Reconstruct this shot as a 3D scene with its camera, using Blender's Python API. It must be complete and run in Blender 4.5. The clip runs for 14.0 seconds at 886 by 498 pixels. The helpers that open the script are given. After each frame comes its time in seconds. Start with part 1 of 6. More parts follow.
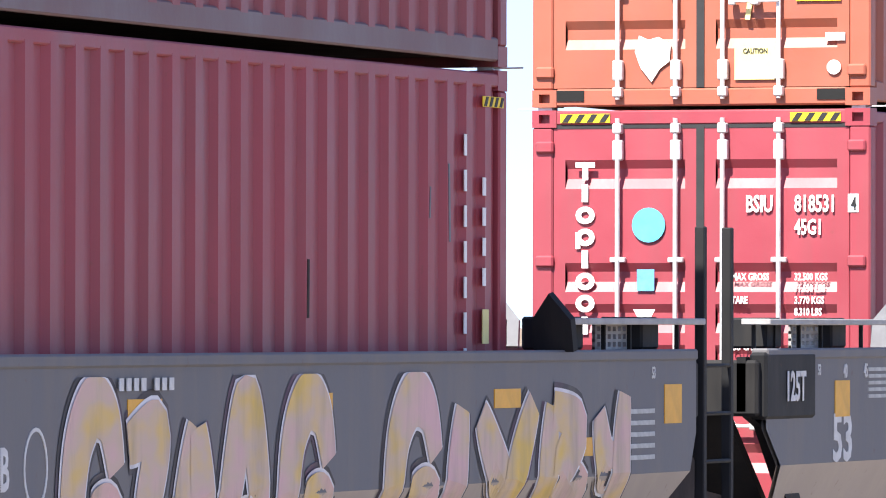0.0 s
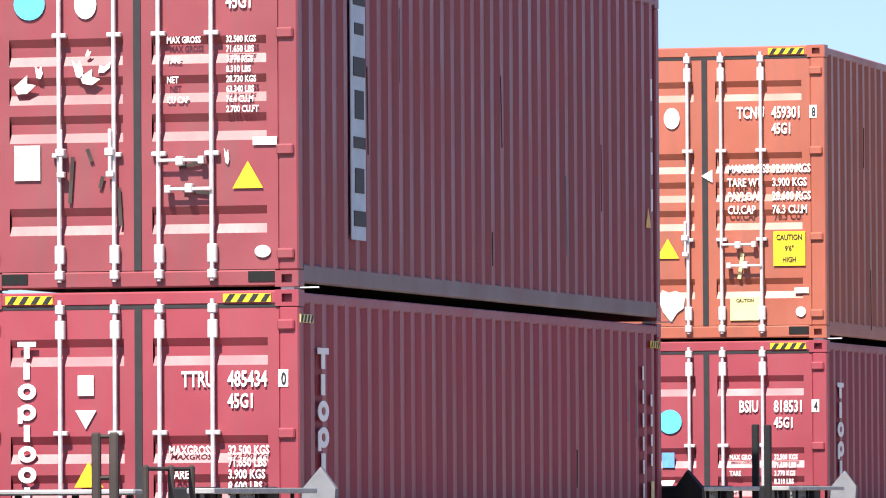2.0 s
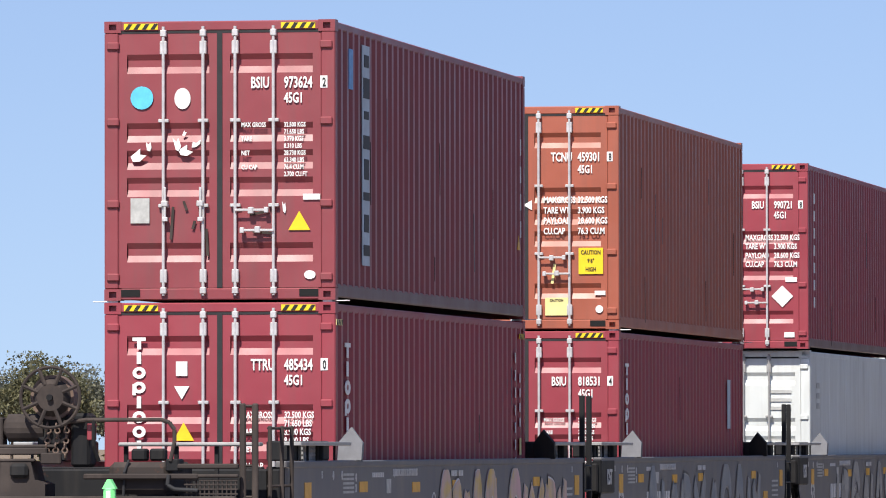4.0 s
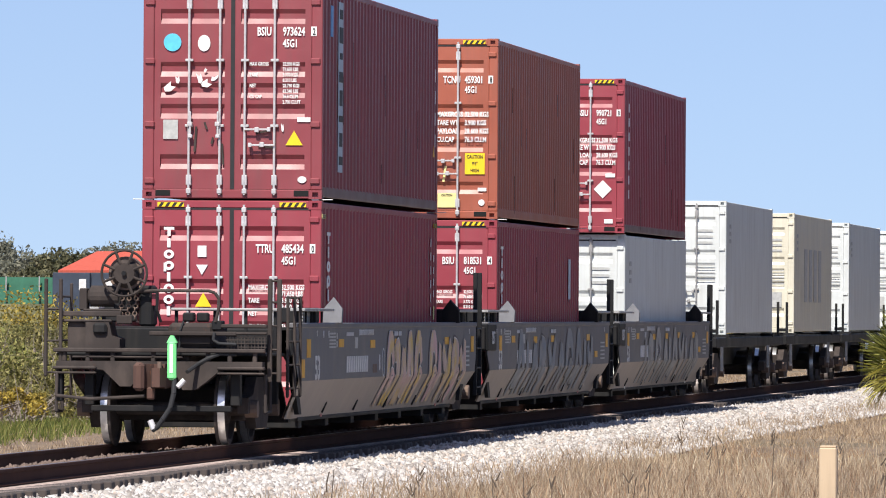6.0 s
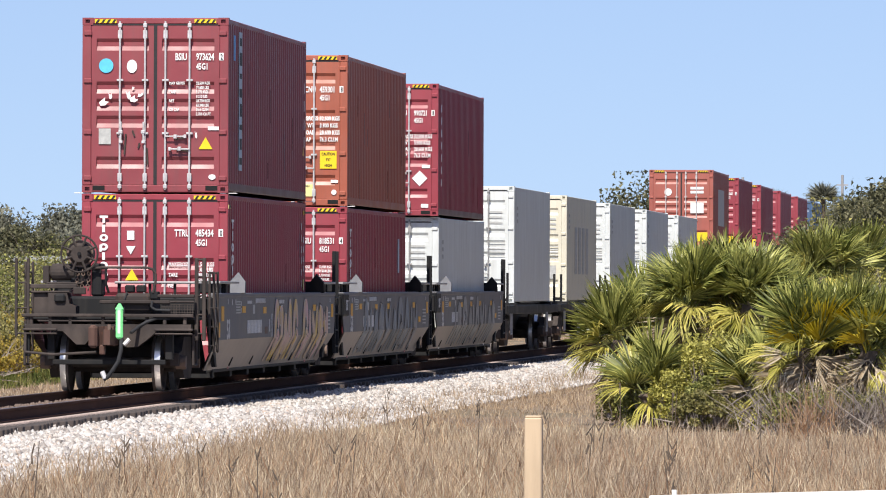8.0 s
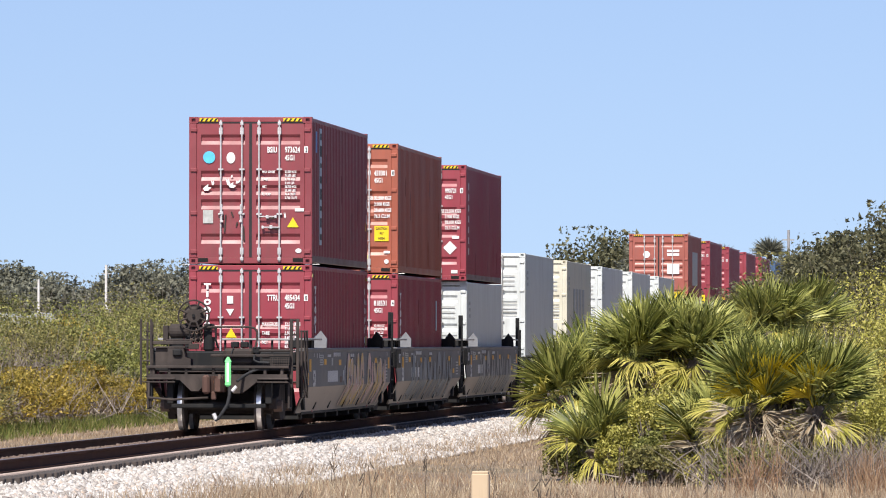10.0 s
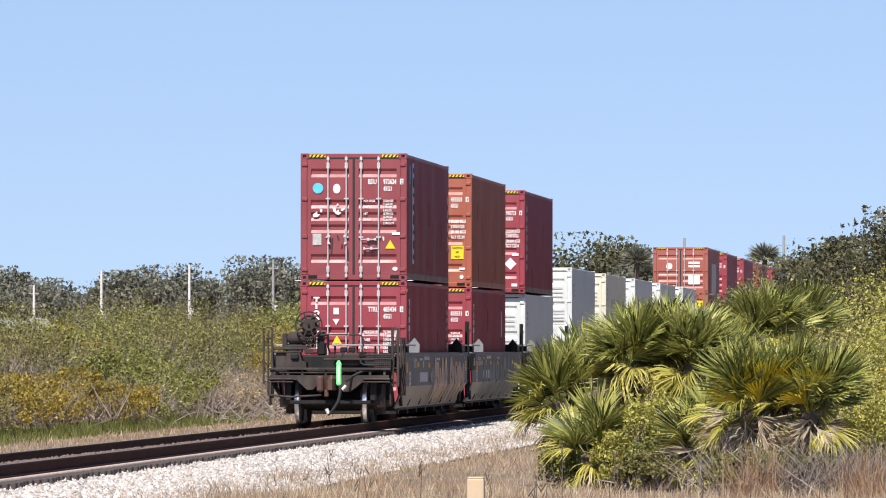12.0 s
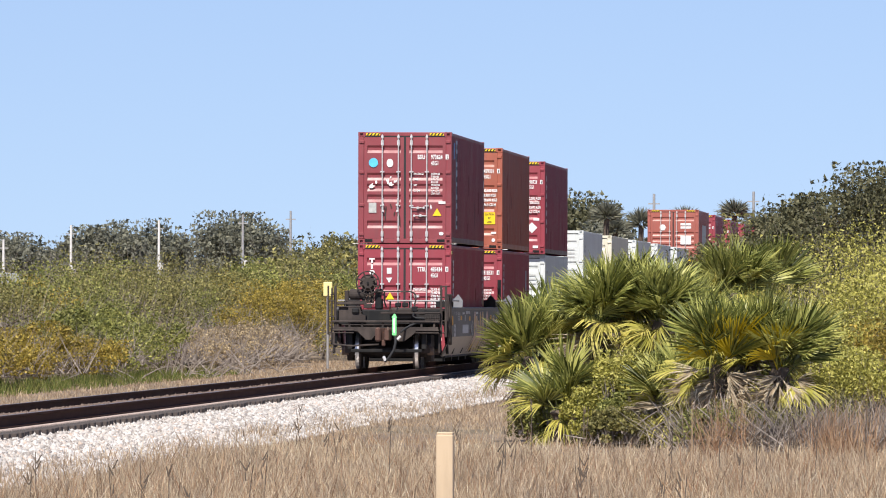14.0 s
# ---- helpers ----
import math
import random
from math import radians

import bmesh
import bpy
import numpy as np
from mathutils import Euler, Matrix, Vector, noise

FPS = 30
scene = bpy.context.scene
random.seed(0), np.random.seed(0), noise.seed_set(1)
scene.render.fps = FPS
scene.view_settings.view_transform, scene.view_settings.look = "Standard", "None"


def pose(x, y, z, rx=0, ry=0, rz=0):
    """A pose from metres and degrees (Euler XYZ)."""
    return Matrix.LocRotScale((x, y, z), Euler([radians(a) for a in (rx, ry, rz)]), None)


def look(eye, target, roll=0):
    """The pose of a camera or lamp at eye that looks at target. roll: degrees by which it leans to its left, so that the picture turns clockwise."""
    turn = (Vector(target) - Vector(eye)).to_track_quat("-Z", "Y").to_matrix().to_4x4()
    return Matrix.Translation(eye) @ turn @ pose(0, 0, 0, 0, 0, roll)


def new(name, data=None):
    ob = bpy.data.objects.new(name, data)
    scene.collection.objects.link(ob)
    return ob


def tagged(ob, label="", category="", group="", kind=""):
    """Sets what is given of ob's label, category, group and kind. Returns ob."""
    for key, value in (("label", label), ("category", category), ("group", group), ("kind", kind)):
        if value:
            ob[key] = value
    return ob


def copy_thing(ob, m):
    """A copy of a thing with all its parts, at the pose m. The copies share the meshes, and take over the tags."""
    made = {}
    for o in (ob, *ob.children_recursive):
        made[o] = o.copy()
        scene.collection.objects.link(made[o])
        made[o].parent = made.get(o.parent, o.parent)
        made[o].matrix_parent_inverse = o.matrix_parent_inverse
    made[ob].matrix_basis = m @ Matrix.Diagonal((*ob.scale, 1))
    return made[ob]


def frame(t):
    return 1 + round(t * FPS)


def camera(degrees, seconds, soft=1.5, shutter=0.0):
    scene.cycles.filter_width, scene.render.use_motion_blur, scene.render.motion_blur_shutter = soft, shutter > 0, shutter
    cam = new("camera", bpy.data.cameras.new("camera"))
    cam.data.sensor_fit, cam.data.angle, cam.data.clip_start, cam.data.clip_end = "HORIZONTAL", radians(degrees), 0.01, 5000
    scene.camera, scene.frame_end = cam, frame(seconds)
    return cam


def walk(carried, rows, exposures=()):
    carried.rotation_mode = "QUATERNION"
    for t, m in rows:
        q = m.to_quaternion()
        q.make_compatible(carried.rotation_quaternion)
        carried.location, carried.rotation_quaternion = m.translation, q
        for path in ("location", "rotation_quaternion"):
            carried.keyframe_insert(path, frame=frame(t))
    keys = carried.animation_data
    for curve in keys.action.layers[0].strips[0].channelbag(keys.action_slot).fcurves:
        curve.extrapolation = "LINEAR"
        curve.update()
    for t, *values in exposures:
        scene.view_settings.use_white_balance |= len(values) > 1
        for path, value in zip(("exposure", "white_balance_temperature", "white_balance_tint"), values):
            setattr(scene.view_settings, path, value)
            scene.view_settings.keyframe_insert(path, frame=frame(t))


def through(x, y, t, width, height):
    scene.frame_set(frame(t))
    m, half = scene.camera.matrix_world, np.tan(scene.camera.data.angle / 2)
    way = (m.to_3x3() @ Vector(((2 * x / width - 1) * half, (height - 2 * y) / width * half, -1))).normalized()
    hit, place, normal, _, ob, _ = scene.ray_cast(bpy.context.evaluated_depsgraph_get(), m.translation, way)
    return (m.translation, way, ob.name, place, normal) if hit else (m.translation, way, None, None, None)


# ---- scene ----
# ---------------------------------------------------------------- camera
EYE_Z = 1.702           # over the railhead, which is z = 0
TRACK_X = -15.37        # centre line of the track, which runs along +y
PAN = [  # seconds, yaw, pitch, roll
    (0.0, 19.560, 0.588, -0.103), (0.5, 17.969, 0.788, -0.019), (1.0, 16.551, 1.184, 0.083), (1.5, 15.298, 1.559, 0.211),
    (2.0, 14.150, 1.889, 0.352), (2.2, 13.675, 1.986, 0.405), (3.2, 11.440, 1.840, 0.250), (4.3, 9.377, 1.382, 0.017),
    (4.5, 9.092, 1.281, -0.026), (5.0, 8.428, 0.977, -0.163), (5.5, 7.839, 0.654, -0.284), (6.0, 7.257, 0.491, -0.369),
    (6.5, 6.670, 0.444, -0.395), (7.0, 5.985, 0.425, -0.362), (7.5, 5.368, 0.380, -0.292), (8.0, 4.974, 0.277, -0.212),
    (8.2, 4.882, 0.261, -0.182), (9.2, 4.640, 0.500, -0.110), (10.3, 4.543, 0.749, -0.062), (10.5, 4.535, 0.758, -0.053),
    (11.0, 4.525, 0.747, -0.040), (11.5, 4.527, 0.739, -0.044), (12.0, 4.524, 0.753, -0.065), (12.5, 4.490, 0.735, -0.092),
    (13.0, 4.445, 0.630, -0.122), (13.5, 4.392, 0.502, -0.153), (14.0, 4.288, 0.408, -0.184)]
EXPOSE = [(0.0, 1.50), (1.0, 1.52), (1.6, 1.28), (2.2, 0.95), (4.3, 0.42), (8.2, 0.44), (14.0, 0.45)]

cam = camera(6.855, 14.0, soft=1.05)
walk(cam, [(t, pose(0, 0, EYE_Z, 90 + p, r, y)) for t, y, p, r in PAN], EXPOSE)


def train_at(t):
    """Metres from the camera along the track to the doors of the last container."""
    return 29.102 + 11.3039 * t + 0.044426 * t ** 2 - 0.0016294 * t ** 3 - 0.35 * max(0.0, 1 - 2 * t) ** 2


# ---------------------------------------------------------------- light
SUN = Vector((-1.05, -5.9, 7.6)).normalized()     # towards the sun: behind the camera, high, a little to its left
world = bpy.data.worlds.new("sky")
scene.world = world
world.use_nodes = True
wn = world.node_tree
sky = wn.nodes.new("ShaderNodeTexSky")
sky.sky_type = "NISHITA"
sky.sun_disc = False
sky.sun_elevation = math.asin(SUN.z)
sky.sun_rotation = math.atan2(SUN.x, SUN.y)
sky.air_density, sky.dust_density, sky.ozone_density = 1.0, 0.6, 2.5
# the air near the ground is clear: the sky's blue comes down to the horizon
wc = wn.nodes.new("ShaderNodeTexCoord")
wa = wn.nodes.new("ShaderNodeVectorMath")
wa.operation = "ADD"
wa.inputs[1].default_value = (0, 0, 0.095)
wn.links.new(wc.outputs["Generated"], wa.inputs[0])
wn.links.new(wa.outputs[0], sky.inputs[0])
wt = wn.nodes.new("ShaderNodeMix")
wt.data_type, wt.blend_type = "RGBA", "MULTIPLY"
wt.inputs[0].default_value = 1.0
wt.inputs[7].default_value = (1.0, 0.96, 1.09, 1)
wn.links.new(sky.outputs[0], wt.inputs[6])
wn.links.new(wt.outputs[2], wn.nodes["Background"].inputs[0])
wn.nodes["Background"].inputs[1].default_value = 0.094
lamp = bpy.data.lights.new("sun", "SUN")
lamp.energy, lamp.angle, lamp.color = 5.0, radians(0.53), (1.0, 0.95, 0.87)
sun = new("sun", lamp)
sun.matrix_basis = look(SUN * 50, (0, 0, 0))


# ---------------------------------------------------------------- materials
def shader(name, rough=0.6, metal=0.0):
    mat = bpy.data.materials.new(name)
    mat.use_nodes = True
    nt = mat.node_tree
    b = nt.nodes["Principled BSDF"]
    b.inputs["Roughness"].default_value, b.inputs["Metallic"].default_value = rough, metal
    return mat, nt, b


def node(nt, kind, **values):
    n = nt.nodes.new(kind)
    for key, value in values.items():
        n.inputs[key.replace("_", " ")].default_value = value
    return n


def noise_of(nt, scale, detail=4.0, stretch=(1, 1, 1), rough=0.6):
    co = nt.nodes.new("ShaderNodeTexCoord")
    mp = node(nt, "ShaderNodeMapping", Scale=stretch)
    nz = node(nt, "ShaderNodeTexNoise", Scale=scale, Detail=detail, Roughness=rough)
    nt.links.new(co.outputs["Object"], mp.inputs[0])
    nt.links.new(mp.outputs[0], nz.inputs["Vector"])
    return nz.outputs[0]


def ramp(nt, fac, stops):
    r = nt.nodes.new("ShaderNodeValToRGB")
    el = r.color_ramp.elements
    while len(el) < len(stops):
        el.new(0.5)
    for e, (p, c) in zip(el, stops):
        e.position, e.color = p, (*c, 1) if len(c) == 3 else (c[0], c[0], c[0], 1)
    nt.links.new(fac, r.inputs[0])
    return r.outputs[0]


def mix(nt, fac, a, b, blend="MIX"):
    m = nt.nodes.new("ShaderNodeMix")
    m.data_type, m.blend_type = "RGBA", blend
    for sock, v in ((m.inputs[0], fac), (m.inputs[6], a), (m.inputs[7], b)):
        if hasattr(v, "links"):
            nt.links.new(v, sock)
        else:
            sock.default_value = v if isinstance(v, float) else (*v, 1)
    return m.outputs[2]


def bump(nt, b, height, strength, distance):
    n = node(nt, "ShaderNodeBump", Strength=strength, Distance=distance)
    nt.links.new(height, n.inputs["Height"])
    nt.links.new(n.outputs[0], b.inputs["Normal"])


def paint(name, base, dirt=(0.10, 0.08, 0.07), amount=0.35, rough=0.45, streak=(3, 3, 0.35), rust=(0.13, 0.05, 0.03), worn=0.25, sheen=0.5):
    """Weathered paint on steel: fading, streaks of grime running down, chips of rust."""
    mat, nt, b = shader(name, rough)
    fade = noise_of(nt, 0.9, 3)
    light = tuple(min(1, c * 1.18 + 0.012) for c in base)
    c1 = ramp(nt, fade, [(0.3, base), (0.75, light)])
    grime = ramp(nt, noise_of(nt, 1.6, 6, streak), [(0.46, (0,)), (0.78, (amount,))])
    c2 = mix(nt, grime, c1, dirt)
    chip = ramp(nt, noise_of(nt, 9, 5), [(0.66, (0,)), (0.72, (worn,))])
    c3 = mix(nt, chip, c2, rust)
    nt.links.new(c3, b.inputs["Base Color"])
    rg = ramp(nt, fade, [(0.3, (rough - 0.08,)), (0.8, (rough + 0.15,))])
    nt.links.new(rg, b.inputs["Roughness"])
    b.inputs["Specular IOR Level"].default_value = sheen       # chalked, dusty paint
    bump(nt, b, noise_of(nt, 14, 3), 0.12, 0.01)
    return mat


def plain(name, base, rough=0.6, metal=0.0, vary=0.25, scale=6.0):
    mat, nt, b = shader(name, rough, metal)
    lo, hi = tuple(c * (1 - vary) for c in base), tuple(min(1, c * (1 + vary)) for c in base)
    nt.links.new(ramp(nt, noise_of(nt, scale, 5), [(0.3, lo), (0.7, hi)]), b.inputs["Base Color"])
    bump(nt, b, noise_of(nt, scale * 4, 3), 0.2, 0.005)
    return mat


def mix3(a, b, k):
    return tuple(p + (q - p) * k for p, q in zip(a, b))


def foliage(name, dark, mid, light, rough=0.55, through=0.3, each=False):
    """Leaves that differ one from another and let some light through."""
    mat, nt, b = shader(name, rough)
    if each:        # one shade a frond, and lighter and darker blades in it
        info = nt.nodes.new("ShaderNodeObjectInfo")
        co, ax = nt.nodes.new("ShaderNodeTexCoord"), nt.nodes.new("ShaderNodeSeparateXYZ")
        back, turn, count, whole = (nt.nodes.new("ShaderNodeMath") for _ in range(4))
        back.operation, turn.operation, count.operation, whole.operation = "SUBTRACT", "ARCTAN2", "MULTIPLY", "FLOOR"
        back.inputs[1].default_value, count.inputs[1].default_value = 0.36, 15.0
        pick = nt.nodes.new("ShaderNodeTexWhiteNoise")
        pick.noise_dimensions = "1D"
        nt.links.new(co.outputs["Object"], ax.inputs[0])
        nt.links.new(ax.outputs[1], back.inputs[0])
        nt.links.new(ax.outputs[0], turn.inputs[0])
        nt.links.new(back.outputs[0], turn.inputs[1])
        nt.links.new(turn.outputs[0], count.inputs[0])
        nt.links.new(count.outputs[0], whole.inputs[0])
        nt.links.new(whole.outputs[0], pick.inputs["W"])
        c = ramp(nt, info.outputs["Random"], [(0.0, mix3(dark, mid, 0.6)), (0.5, mid), (1.0, mix3(mid, light, 0.6))])
        c = mix(nt, ramp(nt, pick.outputs[0], [(0.0, (0,)), (0.45, (0.0,)), (1.0, (0.95,))]), c, light)
        c = mix(nt, ramp(nt, pick.outputs[0], [(0.0, (0.8,)), (0.3, (0.0,))]), c, dark)
    else:
        geo = nt.nodes.new("ShaderNodeNewGeometry")
        c = ramp(nt, geo.outputs["Random Per Island"], [(0.0, dark), (0.5, mid), (1.0, light)])
    patch = ramp(nt, noise_of(nt, 0.8, 3), [(0.3, (0.72, 0.72, 0.72)), (0.7, (1.15, 1.12, 1.0))])
    c = mix(nt, 1.0, c, patch, "MULTIPLY")
    nt.links.new(c, b.inputs["Base Color"])
    b.inputs["Specular IOR Level"].default_value = 0.25
    tr = nt.nodes.new("ShaderNodeBsdfTranslucent")
    nt.links.new(c, tr.inputs[0])
    ms = nt.nodes.new("ShaderNodeMixShader")
    ms.inputs[0].default_value = through
    nt.links.new(b.outputs[0], ms.inputs[1])
    nt.links.new(tr.outputs[0], ms.inputs[2])
    nt.links.new(ms.outputs[0], nt.nodes["Material Output"].inputs[0])
    return mat


M_RED = paint("maroon_paint", (0.222, 0.041, 0.049), amount=0.34)
M_CRIMSON = paint("crimson_paint", (0.258, 0.035, 0.049), amount=0.28)
M_ORANGE = paint("orange_paint", (0.32, 0.085, 0.048), (0.16, 0.085, 0.065), 0.45)
M_SCARLET = paint("scarlet_paint", (0.31, 0.086, 0.062), (0.17, 0.10, 0.08), 0.4)
M_WHITE = paint("white_paint", (0.57, 0.59, 0.57), (0.30, 0.28, 0.25), 0.4, worn=0.15)
M_CREAM = paint("cream_paint", (0.60, 0.56, 0.44), (0.30, 0.27, 0.20), 0.4, worn=0.15)
M_BLUE = paint("blue_paint", (0.048, 0.095, 0.18))
M_SILL = paint("dusty_maroon_rail", (0.125, 0.062, 0.064), (0.16, 0.13, 0.12), 0.5)
M_STENCIL = plain("faded_white_stencil", (0.58, 0.57, 0.55), 0.7, 0, 0.15, 8)
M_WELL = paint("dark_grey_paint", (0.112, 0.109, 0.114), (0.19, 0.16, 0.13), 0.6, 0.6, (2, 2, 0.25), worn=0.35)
# lower wall: dust, and light bounced off the ballast put into its colour
M_WELL_LOW = paint("bounce_lit_dusty_grey", (0.34, 0.285, 0.235), (0.44, 0.37, 0.29), 0.75, 0.75, (2, 2, 0.3), worn=0.4)
M_BLACK = paint("black_steel", (0.012, 0.012, 0.013), (0.05, 0.043, 0.037), 0.5, 0.6, worn=0.3, sheen=0.15)
M_FRAME = paint("brown_black_steel", (0.042, 0.034, 0.031), (0.135, 0.105, 0.09), 0.55, 0.88, (2, 2, 1), worn=0.4, sheen=0.12)
M_CAST = paint("dusty_brown_iron", (0.13, 0.085, 0.065), (0.20, 0.15, 0.11), 0.5, 0.8, (2, 2, 1), (0.2, 0.07, 0.03), 0.5)
M_RUST = paint("rusty_iron", (0.075, 0.036, 0.026), (0.13, 0.075, 0.055), 0.5, 0.9, (2, 2, 1), (0.26, 0.10, 0.05), 0.6)
M_GALV = plain("galvanised_steel", (0.60, 0.58, 0.57), 0.42, 0.35, 0.18, 7)
M_TREAD = plain("polished_tread_steel", (0.70, 0.69, 0.68), 0.36, 0.85, 0.1, 12)
M_ALU = plain("grey_walkway_metal", (0.34, 0.33, 0.32), 0.55, 0.3, 0.2, 5)
# sunlit tone of the rear container guides; also the grey of scrapes
M_GUIDE = plain("sunlit_guide_scrape_grey", (0.14, 0.14, 0.15), 0.6, 0, 0.2, 5)
M_SEAL = plain("black_rubber", (0.02, 0.02, 0.022), 0.8)
M_RECESS_SHADE = plain("recess_shade_black", (0.008, 0.008, 0.008), 0.95)
M_LETTER = plain("white_lettering", (0.78, 0.77, 0.75), 0.6, 0, 0.08, 3)
M_LABEL_GREY = plain("grey_label", (0.42, 0.42, 0.40), 0.6, 0, 0.25, 9)
M_YELLOW = plain("yellow_sticker", (0.80, 0.56, 0.015), 0.5, 0, 0.08, 5)
M_AMBER = plain("amber_reflector", (0.68, 0.34, 0.02), 0.45, 0, 0.12, 6)
M_PALE = plain("pale_yellow_label", (0.75, 0.66, 0.28), 0.6, 0, 0.1, 6)
M_INK = plain("black_print", (0.012, 0.012, 0.012), 0.6)
M_SKYBLUE = plain("sky_blue_sticker", (0.10, 0.50, 0.75), 0.5, 0, 0.15, 9)
M_BLUELABEL = plain("blue_label", (0.12, 0.32, 0.62), 0.5, 0, 0.2, 14)
M_STRIP = plain("pale_blue_panel", (0.42, 0.50, 0.56), 0.55, 0, 0.12, 5)
M_GREENLAMP = plain("fluorescent_green_plastic", (0.24, 0.85, 0.30), 0.45, 0, 0.05, 5)


# ---------------------------------------------------------------- mesh tools
class Shape:
    """Collects faces; mesh() makes one mesh of them."""

    def __init__(self):
        self.v, self.f = [], []

    def add(self, verts, faces):
        n = len(self.v)
        self.v += [tuple(p) for p in verts]
        self.f += [tuple(n + i for i in f) for f in faces]
        return self

    def box(self, x0, x1, y0, y1, z0, z1, c=0.0):
        if c <= 0:
            vs = [(x, y, z) for x in (x0, x1) for y in (y0, y1) for z in (z0, z1)]
            return self.add(vs, [(0, 1, 3, 2), (4, 6, 7, 5), (0, 4, 5, 1), (2, 3, 7, 6), (0, 2, 6, 4), (1, 5, 7, 3)])
        bm = bmesh.new()
        bmesh.ops.create_cube(bm, size=1)
        for v in bm.verts:
            v.co = Vector(((x0, x1)[v.co.x > 0], (y0, y1)[v.co.y > 0], (z0, z1)[v.co.z > 0]))
        bmesh.ops.bevel(bm, geom=bm.edges[:], offset=c, segments=1, affect="EDGES")
        self.take(bm)
        return self

    def take(self, bm):
        bm.verts.index_update()
        self.add([v.co[:] for v in bm.verts], [[v.index for v in f.verts] for f in bm.faces])
        bm.free()
        return self

    def rod(self, a, b, r, n=10, r2=None):
        a, b = Vector(a), Vector(b)
        q = (b - a).to_track_quat("Z", "Y")
        r2 = r if r2 is None else r2
        ring = [q @ Vector((math.cos(2 * math.pi * i / n), math.sin(2 * math.pi * i / n), 0)) for i in range(n)]
        vs = [a + p * r for p in ring] + [b + p * r2 for p in ring]
        fs = [(i, (i + 1) % n, n + (i + 1) % n, n + i) for i in range(n)] + [tuple(range(n))[::-1], tuple(range(n, 2 * n))]
        return self.add(vs, fs)

    def hose(self, pts, r, n=8):
        for a, b in zip(pts, pts[1:]):
            self.rod(a, b, r, n)
        return self

    def slab(self, outline, axis, a, b):
        """A flat outline (two coordinates a point) drawn out along an axis from a to b."""
        def put(p, h):
            return {"x": (h, p[0], p[1]), "y": (p[0], h, p[1]), "z": (p[0], p[1], h)}[axis]
        n = len(outline)
        vs = [put(p, a) for p in outline] + [put(p, b) for p in outline]
        fs = [(i, (i + 1) % n, n + (i + 1) % n, n + i) for i in range(n)] + [tuple(range(n))[::-1], tuple(range(n, 2 * n))]
        return self.add(vs, fs)

    def ring(self, centre, axis, r, w, n=24):
        """A hoop of wire thickness w."""
        c = Vector(centre)
        for i in range(n):
            p = []
            for k in (i, i + 1):
                s, t = math.cos(2 * math.pi * k / n) * r, math.sin(2 * math.pi * k / n) * r
                p.append(c + Vector({"x": (0, s, t), "y": (s, 0, t), "z": (s, t, 0)}[axis]))
            self.rod(p[0], p[1], w, 6)
        return self

    def mesh(self, name, smooth=False):
        me = bpy.data.meshes.new(name)
        me.from_pydata(self.v, [], self.f)
        bm = bmesh.new()
        bm.from_mesh(me)
        bmesh.ops.recalc_face_normals(bm, faces=bm.faces)
        bm.to_mesh(me)
        bm.free()
        if smooth:
            me.shade_smooth()
        return me


def part(name, shape, material, parent, label="", at=(0, 0, 0), turn=(0, 0, 0)):
    """One mesh object under a thing or a part; shape is a Shape or a mesh that several parts share."""
    me = shape.mesh(name) if isinstance(shape, Shape) else shape
    if not me.materials:
        me.materials.append(material)
    ob = new(name, me)
    ob.material_slots[0].link = "OBJECT"
    ob.material_slots[0].material = material
    ob.parent = parent
    ob.matrix_basis = pose(*at, *turn)
    if label:
        ob["label"] = label
    return ob


def thing(name, label, category, m=None, group="", kind=""):
    ob = new(name)
    ob.empty_display_size = 0.2
    ob.matrix_basis = m or Matrix()
    return tagged(ob, label, category, group, kind)


LETTERS = {}


def lettering(words, height, squeeze=0.8, align="LEFT"):
    """Flat, slightly raised letters in the x-z plane, facing -y."""
    key = (words, height, squeeze, align)
    if key not in LETTERS:
        cu = bpy.data.curves.new("lettering", "FONT")
        cu.body, cu.size, cu.extrude, cu.align_x, cu.resolution_u = words, height * 1.4, 0.002, align, 2
        cu.offset = height * 0.035
        ob = bpy.data.objects.new("lettering", cu)
        me = bpy.data.meshes.new_from_object(ob)
        bpy.data.objects.remove(ob)
        me.transform(Matrix.Rotation(radians(90), 4, "X") @ Matrix.Diagonal((squeeze, 1, 1, 1)))
        me.materials.clear()
        LETTERS[key] = me
    return LETTERS[key]


def disc(rx, rz, n=20):
    s = Shape()
    return s.slab([(rx * math.cos(2 * math.pi * i / n), rz * math.sin(2 * math.pi * i / n)) for i in range(n)], "y", -0.004, 0.004)


def plate(w, h, t=0.004):
    return Shape().box(-w / 2, w / 2, -t, t, -h / 2, h / 2)


def soup(name, V, smooth=False):
    """One mesh of many loose faces; V has the shape (faces, corners, 3)."""
    V = np.asarray(V, dtype=np.float32)
    n, k = V.shape[:2]
    me = bpy.data.meshes.new(name)
    me.vertices.add(n * k)
    me.vertices.foreach_set("co", V.reshape(-1))
    me.loops.add(n * k)
    me.loops.foreach_set("vertex_index", np.arange(n * k, dtype=np.int32))
    me.polygons.add(n)
    me.polygons.foreach_set("loop_start", np.arange(0, n * k, k, dtype=np.int32))
    me.update(calc_edges=True)
    return me


# ---------------------------------------------------------------- containers
CW, CH, CL = 2.438, 2.896, 12.192
RIBS = (0.435, 1.147, 1.43, 1.712, 2.39)      # recessed ribs of a door, metres below the roof


